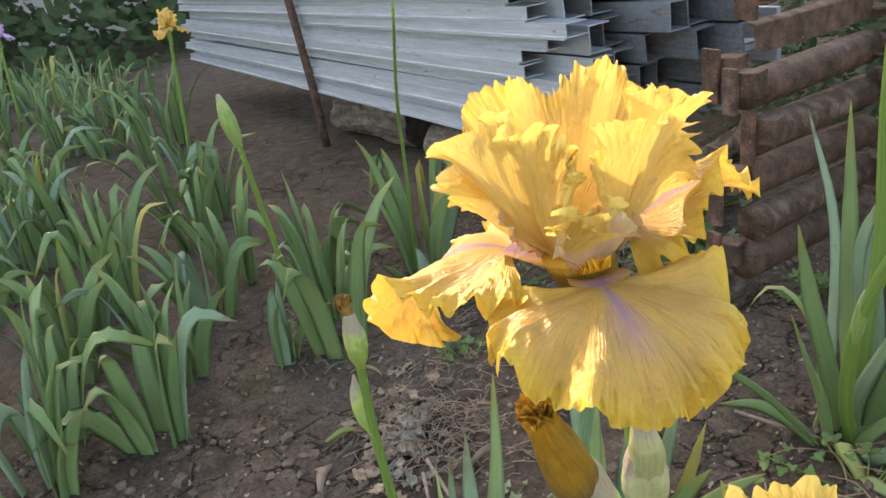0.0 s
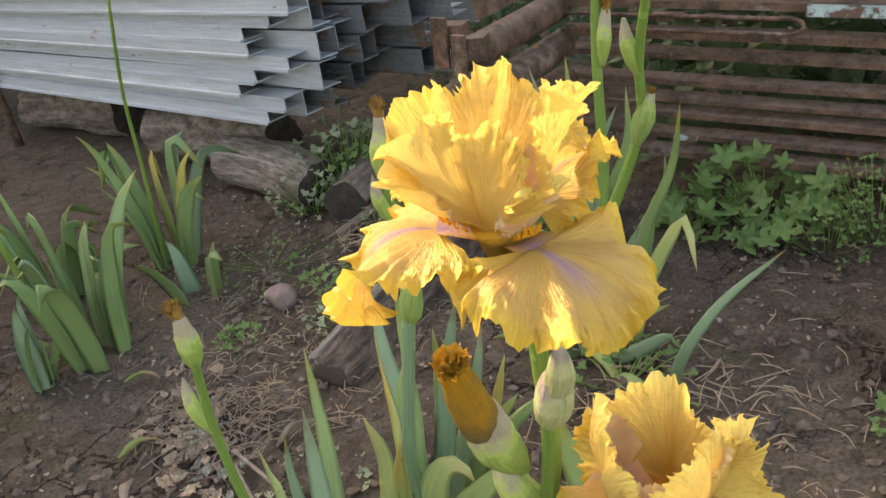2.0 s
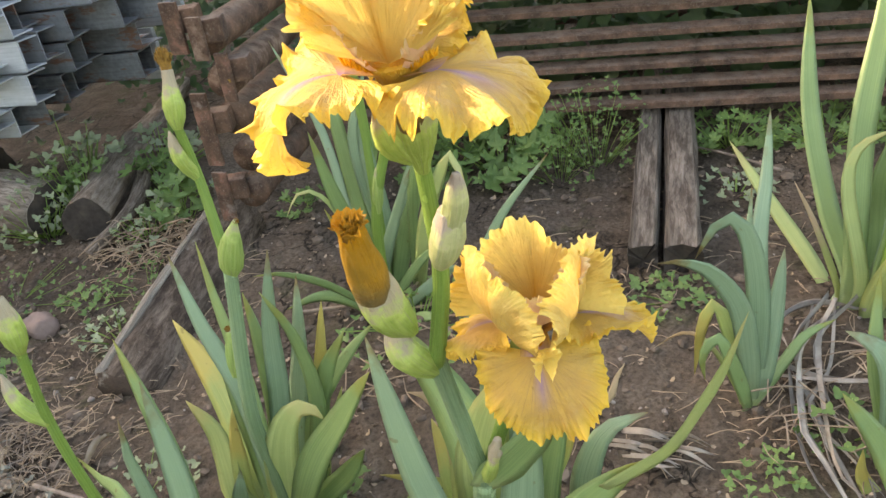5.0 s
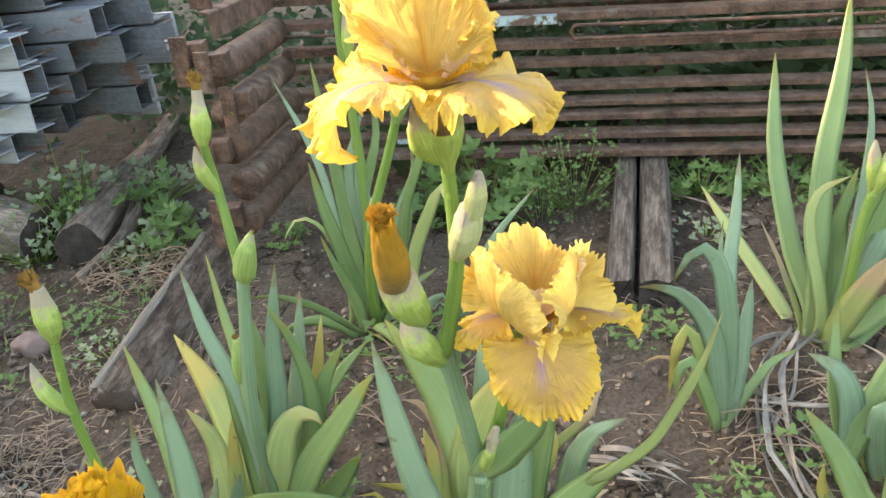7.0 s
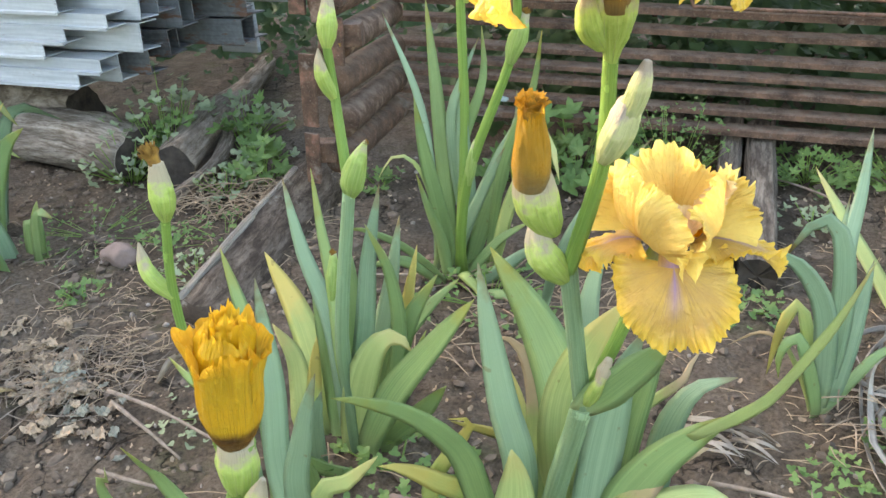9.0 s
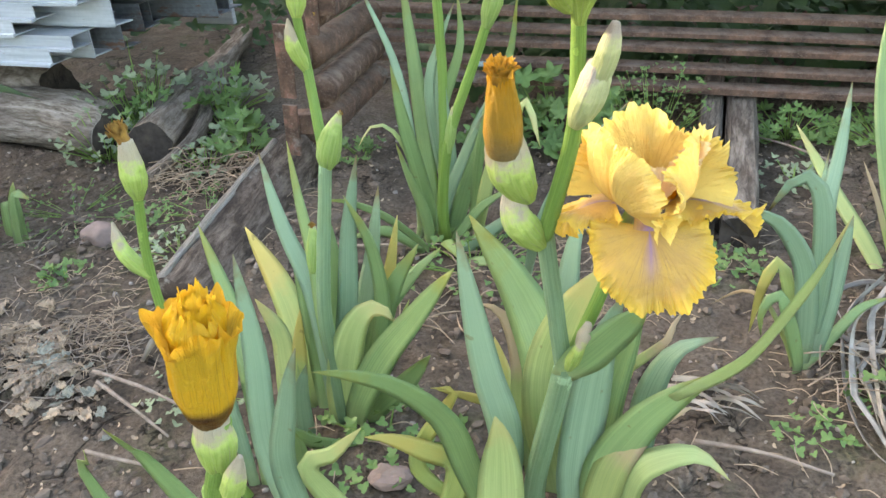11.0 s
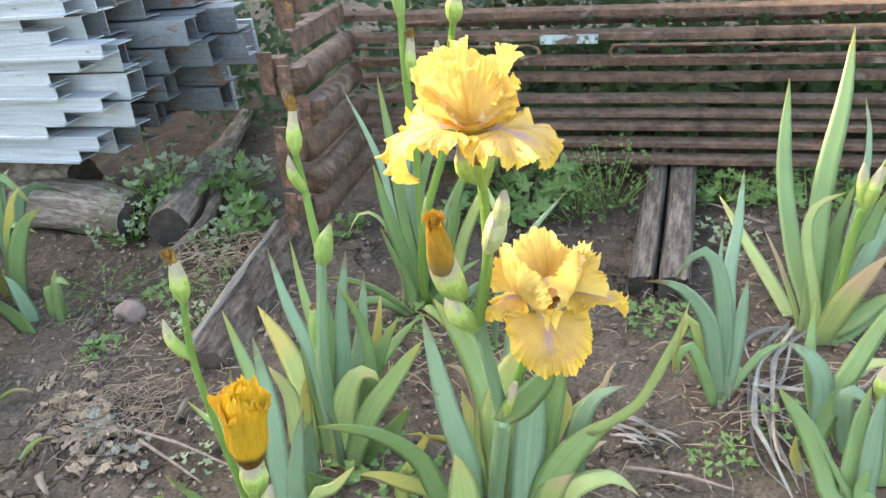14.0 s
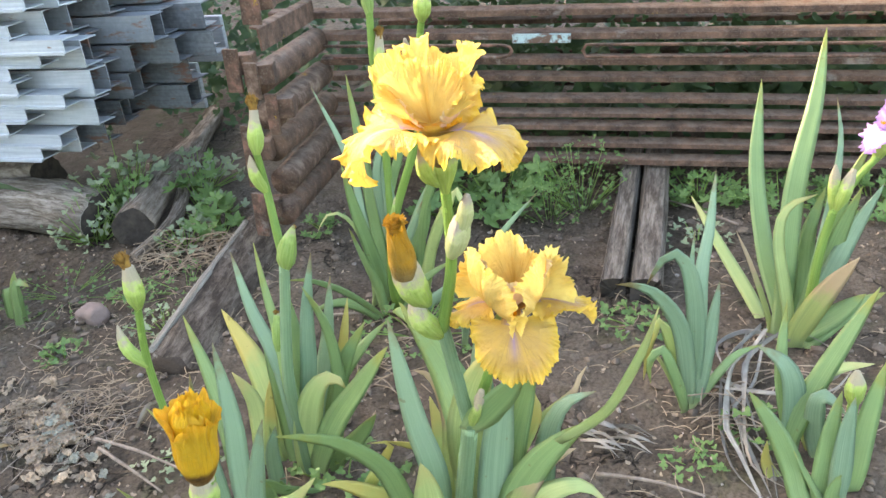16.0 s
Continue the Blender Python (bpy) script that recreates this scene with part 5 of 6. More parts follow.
# side bud and wilted flower of the main stalk
bud(main, (-0.166, 0.312, 0.613), (-0.149, 0.290, 0.668), 0.0132, BRACT_PALE, "side_bud", (0.002, -0.002, 0.0), (0.45, 0.85, 1.0, 1.0, 0.9, 0.66), "pale papery closed bud", seed=7)
bud(main, (-0.155, 0.297, 0.646), (-0.141, 0.277, 0.701), 0.0098, BRACT_PALE, "bud_tip", (0.002, 0, 0), (0.8, 1.0, 1.0, 0.95, 0.7, 0.3), "mauve papery bud tip", seed=27)
wilt = bud(main, (-0.203, 0.348, 0.532), (-0.222, 0.324, 0.606), 0.0212, BRACT_DRY, "wilted_sheath", (-0.005, 0, -0.003), (0.35, 0.8, 1.0, 1.0, 0.86, 0.68), seed=8)
bm = bmesh.new()
pleated_cup(bm, (-0.222, 0.326, 0.590), (-0.222, 0.298, 0.662), (0.0150, 0.0162, 0.0145, 0.0116, 0.0094), 5, 0.085, 0.004, 3.0, n=48, sides=110, spiral=1.5, teeth=0.5)
part("wilted_petals", bm, WILTED, wilt, "furled brown orange petals")
tuft(wilt, (-0.222, 0.300, 0.655), (0.02, -0.25, 1), 0.0105, WILTED, 5, 0.016)
bud(main, (-0.192, 0.358, 0.480), (-0.218, 0.352, 0.545), 0.017, BRACT_DRY, "sheath", (-0.008, -0.006, 0), (0.5, 0.95, 1.0, 0.75, 0.35), seed=9)

# lower branch and second flower
leaf(main, 0.046, LEAF, [(-0.172, 0.380, 0.312), (-0.135, 0.362, 0.365), (-0.095, 0.345, 0.420)], -25, 0)
bud(main, (-0.166, 0.374, 0.325), (-0.148, 0.357, 0.392), 0.008, BRACT_DRY, "withered_bud", (0, -0.004, 0), (0.6, 1.0, 0.9, 0.7, 0.9, 0.5), "small papery withered bud")
stalk(main, [(-0.165, 0.388, 0.32), (-0.128, 0.378, 0.43), (-0.108, 0.362, 0.50)], 0.0075, 0.006)
bloom2 = bud(main, (-0.125, 0.376, 0.438), (-0.104, 0.352, 0.520), 0.014, BRACT, "bloom_sheath", shape=(0.4, 0.9, 1.0, 0.9, 0.6), seed=12)
flower(bloom2, (-0.102, 0.347, 0.519),
       falls=((268, 0.108, 0.114, (10, -20, -58, -82, -92), (-10, -10, -26, -26), 0.0045, 3.0, dict(back=0.85)),
              (8, 0.114, 0.084, (18, 2, -18, -32, -40), (30, 30, 0, 0), 0.0075, 3.2),
              (156, 0.092, 0.090, (15, 0, -20, -50, -70), (30, 30, 0, 0), 0.0075, 3.2)),
       standards=((202, 0.100, 0.172, (8, 34, 80, 112, 136), (60, 50, -30, -10), 0.0085, 3.8, dict(spread=82, claw=0.18, fold=0.015, back=0.95, notch=0.12)),
                  (338, 0.102, 0.172, (6, 32, 76, 108, 132), (50, 60, -10, -30), 0.0090, 3.8, dict(spread=82, claw=0.18, fold=0.015, back=0.95, notch=0.12)),
                  (78, 0.100, 0.165, (18, 42, 80, 104, 116), (50, 50, -30, -30), 0.0095, 3.8, dict(spread=92, claw=0.18, fold=0.018, notch=0.16))), seed=5, arm=1.3)

# tall budded stalk
stalk(budded, [(-0.492, 0.672, -0.02), (-0.487, 0.655, 0.12), (-0.482, 0.640, 0.243), (-0.455, 0.665, 0.445)], 0.0120, 0.0085, STEM_BLUE)
stalk(budded, [(-0.455, 0.665, 0.440), (-0.468, 0.700, 0.556), (-0.469, 0.690, 0.632)], 0.0075, 0.0055)
bud(budded, (-0.469, 0.690, 0.622), (-0.463, 0.702, 0.690), 0.0135, BRACT_DRY, "bud", shape=(0.45, 0.9, 1.0, 0.8, 0.6, 0.5), label="spent bud with papery sheath", seed=14)
tuft(budded, (-0.463, 0.702, 0.680), (0.02, 0.05, 1), 0.0075, SPENT, 15, 0.028)
bud(budded, (-0.468, 0.700, 0.552), (-0.480, 0.690, 0.622), 0.0115, BRACT_DRY, "sheath", (-0.006, 0, 0), (0.5, 0.95, 1.0, 0.7, 0.1), seed=16)
bud(budded, (-0.456, 0.665, 0.432), (-0.424, 0.651, 0.514), 0.0165, BRACT, "bud", (-0.003, 0, 0.002), (0.45, 0.95, 1.0, 0.8, 0.5, 0.15), seed=17)
tuft(budded, (-0.426, 0.652, 0.506), (0.3, -0.1, 1), 0.003, SPENT, 18, 0.008)
bud(budded, (-0.500, 0.670, 0.272), (-0.493, 0.688, 0.338), 0.0105, BRACT, "bud", shape=(0.4, 0.9, 1.0, 0.75, 0.45), seed=19)
tuft(budded, (-0.494, 0.686, 0.332), (0.05, 0.1, 1), 0.004, SPENT, 20, 0.01)

# withered bud on its slender stalk, and the opening bloom
stalk(young, [(-0.60, 0.52, -0.02), (-0.619, 0.50, 0.087), (-0.621, 0.470, 0.268), (-0.622, 0.462, 0.406), (-0.606, 0.453, 0.512)], 0.0075, 0.0050)
bud(young, (-0.607, 0.453, 0.500), (-0.602, 0.450, 0.568), 0.0150, BRACT_DRY, "bud", shape=(0.38, 0.85, 1.0, 0.9, 0.68, 0.5), label="spent bud with grey papery sheath", seed=22)
tuft(young, (-0.602, 0.450, 0.562), (-0.25, -0.05, 1), 0.0085, SPENT, 23, 0.022)
bud(young, (-0.622, 0.461, 0.400), (-0.655, 0.474, 0.464), 0.0115, BRACT_DRY, "sheath", (-0.010, 0, -0.004), (0.5, 1.0, 0.95, 0.7, 0.12), seed=24)
stalk(young, [(-0.50, 0.24, -0.02), (-0.47, 0.17, 0.25), (-0.436, 0.112, 0.43)], 0.010, 0.0085)
stalk(young, [(-0.436, 0.112, 0.425), (-0.420, 0.102, 0.47), (-0.412, 0.100, 0.505)], 0.0085, 0.008)
opening = bud(young, (-0.424, 0.104, 0.455), (-0.416, 0.099, 0.518), 0.0150, BRACT_DRY, "bloom_sheath", shape=(0.5, 0.9, 1.0, 0.85, 0.72), seed=25)
bm = bmesh.new()
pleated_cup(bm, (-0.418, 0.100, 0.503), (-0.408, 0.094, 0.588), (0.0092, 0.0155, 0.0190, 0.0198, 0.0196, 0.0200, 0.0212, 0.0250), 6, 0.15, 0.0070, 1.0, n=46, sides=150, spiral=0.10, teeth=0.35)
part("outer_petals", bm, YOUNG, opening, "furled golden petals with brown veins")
for k, (dx, dy, r0, z0, z1, shape) in enumerate(((0.0, 0.0, 0.0180, 0.562, 0.595, (1.0, 1.0, 1.02, 0.98, 0.66)), (0.003, 0.001, 0.0110, 0.572, 0.602, (1.0, 1.0, 1.0, 0.95, 0.9)), (0.003, 0.0, 0.0066, 0.580, 0.607, (0.9, 0.9, 0.95, 1.0, 1.1)))):
    bm = bmesh.new()
    pleated_cup(bm, (-0.411 + dx, 0.096 + dy, z0), (-0.407 + dx, 0.094 + dy, z1), [r0 * q for q in shape], 5, 0.18, 0.0045, 4.0 + 1.9 * k, n=24, sides=100, spiral=0.4, teeth=0.4)
    part("inner_petals", bm, YOUNG_RIM, opening)
bud(young, (-0.414, 0.088, 0.445), (-0.396, 0.082, 0.490), 0.009, BRACT_DRY, "side_bud", shape=(0.5, 1.0, 0.9, 0.6, 0.2), seed=26)

# rear stalks
stalk(rear, [(-0.37, 1.28, -0.02), (-0.365, 1.28, 0.044), (-0.347, 1.300, 0.342), (-0.345, 1.300, 0.576), (-0.335, 1.300, 0.74), (-0.332, 1.30, 0.80)], 0.0125, 0.0075)
bud(rear, (-0.335, 1.296, 0.560), (-0.322, 1.296, 0.660), 0.0145, BRACT_DRY, "bud", shape=(0.4, 0.8, 1.0, 0.8, 0.5), seed=31)
tuft(rear, (-0.322, 1.296, 0.652), (0.05, 0, 1), 0.009, SPENT, 32, 0.022)
bud(rear, (-0.338, 1.300, 0.70), (-0.340, 1.300, 0.80), 0.0155, BRACT, "sheath", shape=(0.5, 0.9, 1.0, 0.8, 0.3), seed=33)
stalk(rear, [(-0.36, 1.25, -0.02), (-0.358, 1.200, 0.107), (-0.330, 1.160, 0.273), (-0.247, 1.127, 0.499), (-0.233, 1.080, 0.632), (-0.210, 1.035, 0.742)], 0.0125, 0.0065)
bud(rear, (-0.212, 1.038, 0.730), (-0.200, 1.025, 0.795), 0.017, BRACT_DRY, "bud", shape=(0.4, 0.95, 1.0, 0.75, 0.35), seed=34)
bud(rear, (-0.236, 1.086, 0.610), (-0.250, 1.070, 0.695), 0.0135, BRACT_DRY, "bud", (-0.004, 0, 0), (0.5, 0.95, 1.0, 0.7, 0.2), seed=35)
bud(rear, (-0.250, 1.128, 0.485), (-0.222, 1.105, 0.575), 0.0175, BRACT, "bud", (0, 0, 0), (0.5, 0.9, 1.0, 0.75, 0.4), seed=36)
tuft(rear, (-0.223, 1.106, 0.566), (0.2, -0.1, 1), 0.006, SPENT, 37, 0.014)
bud(rear, (-0.335, 1.16, 0.24), (-0.318, 1.15, 0.335), 0.011, BRACT, "bud", shape=(0.5, 0.95, 1.0, 0.75, 0.3), seed=38)

# buds and lilac bloom of the large clump
stalk(large, [(0.505, 0.975, -0.02), (0.525, 0.970, 0.06), (0.544, 0.980, 0.212), (0.562, 0.980, 0.309)], 0.012, 0.008)
bud(large, (0.558, 0.980, 0.295), (0.552, 0.978, 0.395), 0.012, BRACT_DRY, "bud", shape=(0.5, 0.9, 1.0, 0.8, 0.2), seed=41)
bud(large, (0.562, 0.975, 0.300), (0.585, 0.970, 0.385), 0.016, BRACT_DRY, "bud", shape=(0.4, 0.9, 1.0, 0.7, 0.3), label="pale cream bud", seed=42)
stalk(large, [(0.560, 0.980, 0.30), (0.60, 0.985, 0.36), (0.645, 0.99, 0.41)], 0.008, 0.007)
lilac = bud(large, (0.630, 0.99, 0.39), (0.660, 0.99, 0.45), 0.014, BRACT_DRY, "bloom_sheath", shape=(0.5, 1.0, 0.9, 0.7), seed=43)
flower(lilac, (0.662, 0.99, 0.452),
       falls=((190, 0.085, 0.075, (25, 0, -40, -75, -85), -20, 0.005, 4), (310, 0.085, 0.075, (25, 0, -40, -75, -85), -20, 0.005, 4), (70, 0.085, 0.075, (25, 0, -40, -75, -85), -20, 0.005, 4)),
       standards=((250, 0.08, 0.07, (70, 65, 80, 100, 120), 50, 0.005, 4), (10, 0.08, 0.07, (70, 65, 80, 100, 120), 50, 0.005, 4), (130, 0.08, 0.07, (70, 65, 80, 100, 120), 50, 0.005, 4)),
       mats=(LILAC, LILAC, LILAC), seed=8)
stalk(near, [(0.42, 0.57, -0.02), (0.434, 0.560, 0.077), (0.441, 0.570, 0.162)], 0.011, 0.008)
bud(near, (0.441, 0.570, 0.150), (0.440, 0.570, 0.215), 0.0165, BRACT_DRY, "bud", shape=(0.5, 0.95, 1.0, 0.75, 0.25), seed=45)
bud(near, (0.430, 0.56, 0.085), (0.408, 0.55, 0.135), 0.010, BRACT, "sheath", shape=(0.5, 1.0, 0.9, 0.4), seed=46)


# ---- iris field beyond ----
def clump(x, y, height, n, seed, material=None):
    rng = random.Random(seed)
    p = thing("iris_plant", "green sword-leaved iris clump in the soil", "iris plant", "iris clumps in the field")
    for k in range(n):
        az = rng.uniform(0, 2 * math.pi)
        out = rng.uniform(0.04, 0.45) * height
        h = height * rng.uniform(0.55, 1.0)
        b = np.array((x + 0.04 * math.cos(az), y + 0.04 * math.sin(az), -0.06))
        d = np.array((math.cos(az), math.sin(az), 0))
        droop = rng.random() ** 3 * 0.5
        pts = [b, b + d * out * 0.25 + np.array((0, 0, h * 0.5)), b + d * out * 0.65 + np.array((0, 0, h * 0.85)), b + d * out * (1 + droop) + np.array((0, 0, h * (1 - droop)))]
        mat = material or rng.choice((LEAF_FAR, LEAF_FAR, LEAF_FAR, LEAF, LEAF_BLUE, LEAF_YELLOW if rng.random() < 0.2 else LEAF))
        leaf(p, rng.uniform(0.030, 0.054), mat, pts, rng.uniform(-60, 60), rng.uniform(-25, 25))
    return p


for k, (x, y, h, n) in enumerate(((-1.48, 1.02, 0.47, 14), (-1.60, 1.45, 0.52, 13), (-1.66, 1.16, 0.40, 8), (-1.40, 1.30, 0.26, 5), (-1.60, 0.90, 0.30, 7), (-1.98, 0.95, 0.40, 10), (-1.53, 0.55, 0.40, 10), (-1.55, 0.30, 0.36, 9), (-2.0, 0.55, 0.42, 9), (-2.35, 0.85, 0.45, 10), (-1.95, 0.15, 0.4, 9), (-2.45, 0.35, 0.42, 10), (-2.8, 0.72, 0.45, 10), (-2.55, 1.25, 0.42, 9), (-1.75, 0.72, 0.42, 11), (-1.72, 0.40, 0.44, 11), (-1.85, 1.25, 0.40, 8), (-2.15, 1.15, 0.45, 10), (-2.2, 0.68, 0.46, 10), (-2.2, 0.3, 0.45, 10), (-2.6, 0.95, 0.48, 10), (-2.65, 0.55, 0.48, 10), (-1.75, -0.05, 0.4, 9), (-2.2, -0.1, 0.42, 9), (-3.0, 1.0, 0.5, 10), (-2.95, 1.4, 0.48, 10), (-3.1, 0.5, 0.5, 10))):
    clump(x, y, h, n, 100 + k)
rng = random.Random(5)
k = 0
while k < 95:
    x, y = rng.uniform(-8.2, -2.7), rng.uniform(-0.6, 3.6)
    if y > 1.45 + 0.316 * (-1.46 - x) - 0.1:
        continue
    clump(x, y, rng.uniform(0.4, 0.62), 9, 300 + k)
    k += 1
tall = plant("iris with one slender green stalk and pale bud", None)
stalk(tall, [(-1.62, 1.42, -0.02), (-1.56, 1.40, 0.3), (-1.49, 1.355, 0.535), (-1.36, 1.28, 0.78)], 0.006, 0.0035)
stalk(tall, [(-1.58, 1.0, -0.02), (-1.55, 0.95, 0.3), (-1.51, 0.90, 0.56)], 0.008, 0.006)
bud(tall, (-1.512, 0.902, 0.55), (-1.525, 0.89, 0.67), 0.022, BRACT, "bud", shape=(0.4, 0.9, 1.0, 0.7, 0.2))
bm = bmesh.new()
tube(bm, [(-3.20, 2.355, 0.0), (-3.215, 2.360, 0.287), (-3.29, 2.378, 0.80)], (0.02, 0.02), n=10, sides=10)
tagged(part("steel_bar", bm, RUST), "dark rusty steel bar leaning against the channels", "steel bar")
far = plant("far iris with an apricot yellow bloom", None)
stalk(far, [(-3.45, 1.75, -0.02), (-3.42, 1.78, 0.4), (-3.40, 1.80, 0.66)], 0.011, 0.007)
sheath = bud(far, (-3.40, 1.80, 0.62), (-3.40, 1.80, 0.69), 0.015, BRACT, "bloom_sheath", shape=(0.5, 1, 0.8))
flower(sheath, (-3.40, 1.80, 0.69), falls=((-60, 0.1, 0.09, (20, 0, -40, -75), -20, 0.006, 4), (60, 0.1, 0.09, (20, 0, -40, -75), -20, 0.006, 4), (180, 0.1, 0.09, (20, 0, -40, -75), -20, 0.006, 4)),
       standards=((0, 0.09, 0.09, (70, 65, 80, 110), 50, 0.006, 4), (120, 0.09, 0.09, (70, 65, 80, 110), 50, 0.006, 4), (240, 0.09, 0.09, (70, 65, 80, 110), 50, 0.006, 4)), arms=False, rays=90)
far2 = plant("far iris with a white and violet bloom", None)
stalk(far2, [(-5.58, 1.76, -0.02), (-5.56, 1.78, 0.4), (-5.55, 1.80, 0.68)], 0.012, 0.008)
sheath = bud(far2, (-5.55, 1.80, 0.64), (-5.55, 1.80, 0.72), 0.016, BRACT, "bloom_sheath", shape=(0.5, 1, 0.8))
flower(sheath, (-5.55, 1.80, 0.72), falls=((-60, 0.11, 0.1, (20, 0, -40, -75), -20, 0.006, 4), (60, 0.11, 0.1, (20, 0, -40, -75), -20, 0.006, 4), (180, 0.11, 0.1, (20, 0, -40, -75), -20, 0.006, 4)),
       standards=((0, 0.1, 0.1, (70, 65, 80, 110), 50, 0.006, 4), (120, 0.1, 0.1, (70, 65, 80, 110), 50, 0.006, 4), (240, 0.1, 0.1, (70, 65, 80, 110), 50, 0.006, 4)), arms=False, rays=90, mats=(LILAC, LILAC, LILAC))


# ---- weeds and hedge ----
def lobed(bm, at, size, normal, turn, lobes=5):
    """One lobed weed leaf, slightly cupped."""
    q = Vector(normal).to_track_quat("Z", "Y").to_matrix().to_4x4() @ Matrix.Rotation(turn, 4, "Z")
    q.translation = Vector(at)
    mid = bm.verts.new(q @ Vector((0, 0, -0.08 * size)))
    ring = []
    n = lobes * 4
    for k in range(n):
        a = 2 * math.pi * k / n
        r = size * (0.72 + 0.28 * math.cos(a * lobes)) * (0.9 + 0.1 * math.cos(a))
        ring.append(bm.verts.new(q @ Vector((r * math.cos(a), r * math.sin(a), size * 0.14 * math.cos(a * lobes) + 0.1 * size * math.cos(2 * a)))))
    for k in range(n):
        bm.faces.new((mid, ring[k], ring[(k + 1) % n]))


def weed(x, y, spread, height, n, size, material, label, seed, lobes=5, category="weed"):
    rng = random.Random(seed)
    p = thing("weed", label, category, "weeds among the junk")
    stems, leaves = bmesh.new(), bmesh.new()
    for k in range(n):
        a, r = rng.uniform(0, 2 * math.pi), spread * math.sqrt(rng.random())
        z = height * rng.uniform(0.15, 1.0) * (1 - 0.5 * (r / spread) ** 2)
        tip = np.array((x + r * math.cos(a), y + r * math.sin(a), max(z, 0.015)))
        base = np.array((x + 0.3 * r * math.cos(a), y + 0.3 * r * math.sin(a), 0))
        if k % (2 if size > 0.015 else 6) == 0:
            tube(stems, [base, (base + tip) / 2 + np.array((0, 0, 0.02 * height)), tip], (0.0022, 0.0012) if size > 0.01 else (0.0010, 0.0006), n=5, sides=5)
        lobed(leaves, tip, size * rng.uniform(0.6, 1.2), (rng.uniform(-0.6, 0.6), rng.uniform(-0.9, 0.3), 1), rng.uniform(0, 6.28), lobes)
    tagged(part("stem", stems, STEM, p), kind="stuff")
    tagged(part("foliage", leaves, material, p), kind="stuff")
    return p


weed(-1.32, 1.98, 0.17, 0.30, 130, 0.022, WEED_GREY, "grey green leafy weed under the channels", 1, 3)
weed(-1.52, 1.95, 0.10, 0.12, 35, 0.024, WEED_GREY, "low grey weed beside the log", 2, 3)
weed(-1.33, 1.93, 0.10, 0.12, 40, 0.028, WEED, "green lobed weed beside the log", 3)
weed(-1.06, 1.98, 0.10, 0.22, 18, 0.042, WEED, "young mallow with round lobed leaves", 4, 7)
weed(-0.95, 1.76, 0.09, 0.13, 22, 0.036, WEED, "young green currant shoot", 5)
weed(-1.0, 1.88, 0.12, 0.10, 24, 0.024, WEED_GREY, "low wilted weed by the log", 6, 3)
weed(-0.08, 1.80, 0.19, 0.20, 70, 0.042, WEED, "bushy green lobed weed before the frames", 7)
weed(-0.24, 1.78, 0.12, 0.13, 35, 0.036, WEED, "green lobed weed before the frames", 8)
weed(0.16, 1.74, 0.15, 0.24, 300, 0.0080, WEED, "feathery green weed with tiny flowers", 9, 3)
weed(0.06, 1.68, 0.13, 0.20, 150, 0.0085, WEED, "feathery green weed before the frames", 10, 3)
weed(0.50, 1.72, 0.12, 0.09, 60, 0.022, WEED, "low green weed beside the timbers", 11)
weed(0.72, 1.66, 0.16, 0.10, 80, 0.022, WEED, "low green weed under the frames", 12)
weed(0.95, 1.60, 0.16, 0.10, 80, 0.022, WEED, "low green weed under the frames", 13)
weed(0.43, 1.45, 0.09, 0.07, 40, 0.013, WEED_GREY, "sparse green weed beside the timbers", 14, 3)
weed(-1.17, 1.13, 0.06, 0.04, 34, 0.013, WEED, "small ragged green weed on the soil", 15, 3)
weed(-1.09, 1.40, 0.07, 0.05, 36, 0.012, WEED, "small green weed near the stone", 16, 3)
weed(-0.95, 1.22, 0.10, 0.05, 60, 0.011, WEED_GREY, "low mossy weed beside the half log", 17, 3)
weed(-0.30, 1.12, 0.16, 0.07, 80, 0.012, WEED, "low weed under the iris", 18, 3)
weed(0.19, 1.08, 0.09, 0.04, 60, 0.012, WEED, "low green weed before the timbers", 19, 3)
weed(0.20, 0.62, 0.06, 0.03, 40, 0.010, WEED, "tiny green weeds on the soil", 20, 3)
weed(0.34, 0.68, 0.07, 0.06, 30, 0.014, WEED, "small green weed in dry leaves", 21, 3)
weed(-0.42, 0.62, 0.12, 0.06, 80, 0.012, WEED, "low weeds between iris leaves", 22, 3)
weed(-0.75, 0.75, 0.10, 0.03, 50, 0.010, WEED_GREY, "low mossy weed on the soil", 23, 3)
weed(-0.62, 1.75, 0.08, 0.05, 26, 0.02, WEED, "low weed under the frames", 24)
weed(-1.36, 1.80, 0.12, 0.16, 70, 0.016, WEED_GREY, "pale grey green weed at the log's end", 25, 3)
weed(-1.28, 1.90, 0.10, 0.24, 60, 0.020, WEED, "green leafy weed between the logs", 26, 5)
weed(-1.04, 1.70, 0.10, 0.09, 50, 0.016, WEED_GREY, "pale withered weed beside the straw", 27, 3)
weed(-1.12, 2.15, 0.16, 0.16, 70, 0.022, WEED_GREY, "grey weed behind the long log", 28, 3)
weed(-1.30, 1.45, 0.20, 0.025, 110, 0.008, WEED, "thin green moss and seedlings on soil", 29, 3)
weed(-0.95, 1.42, 0.16, 0.04, 110, 0.009, WEED, "thin green seedlings beside the half log", 30, 3)

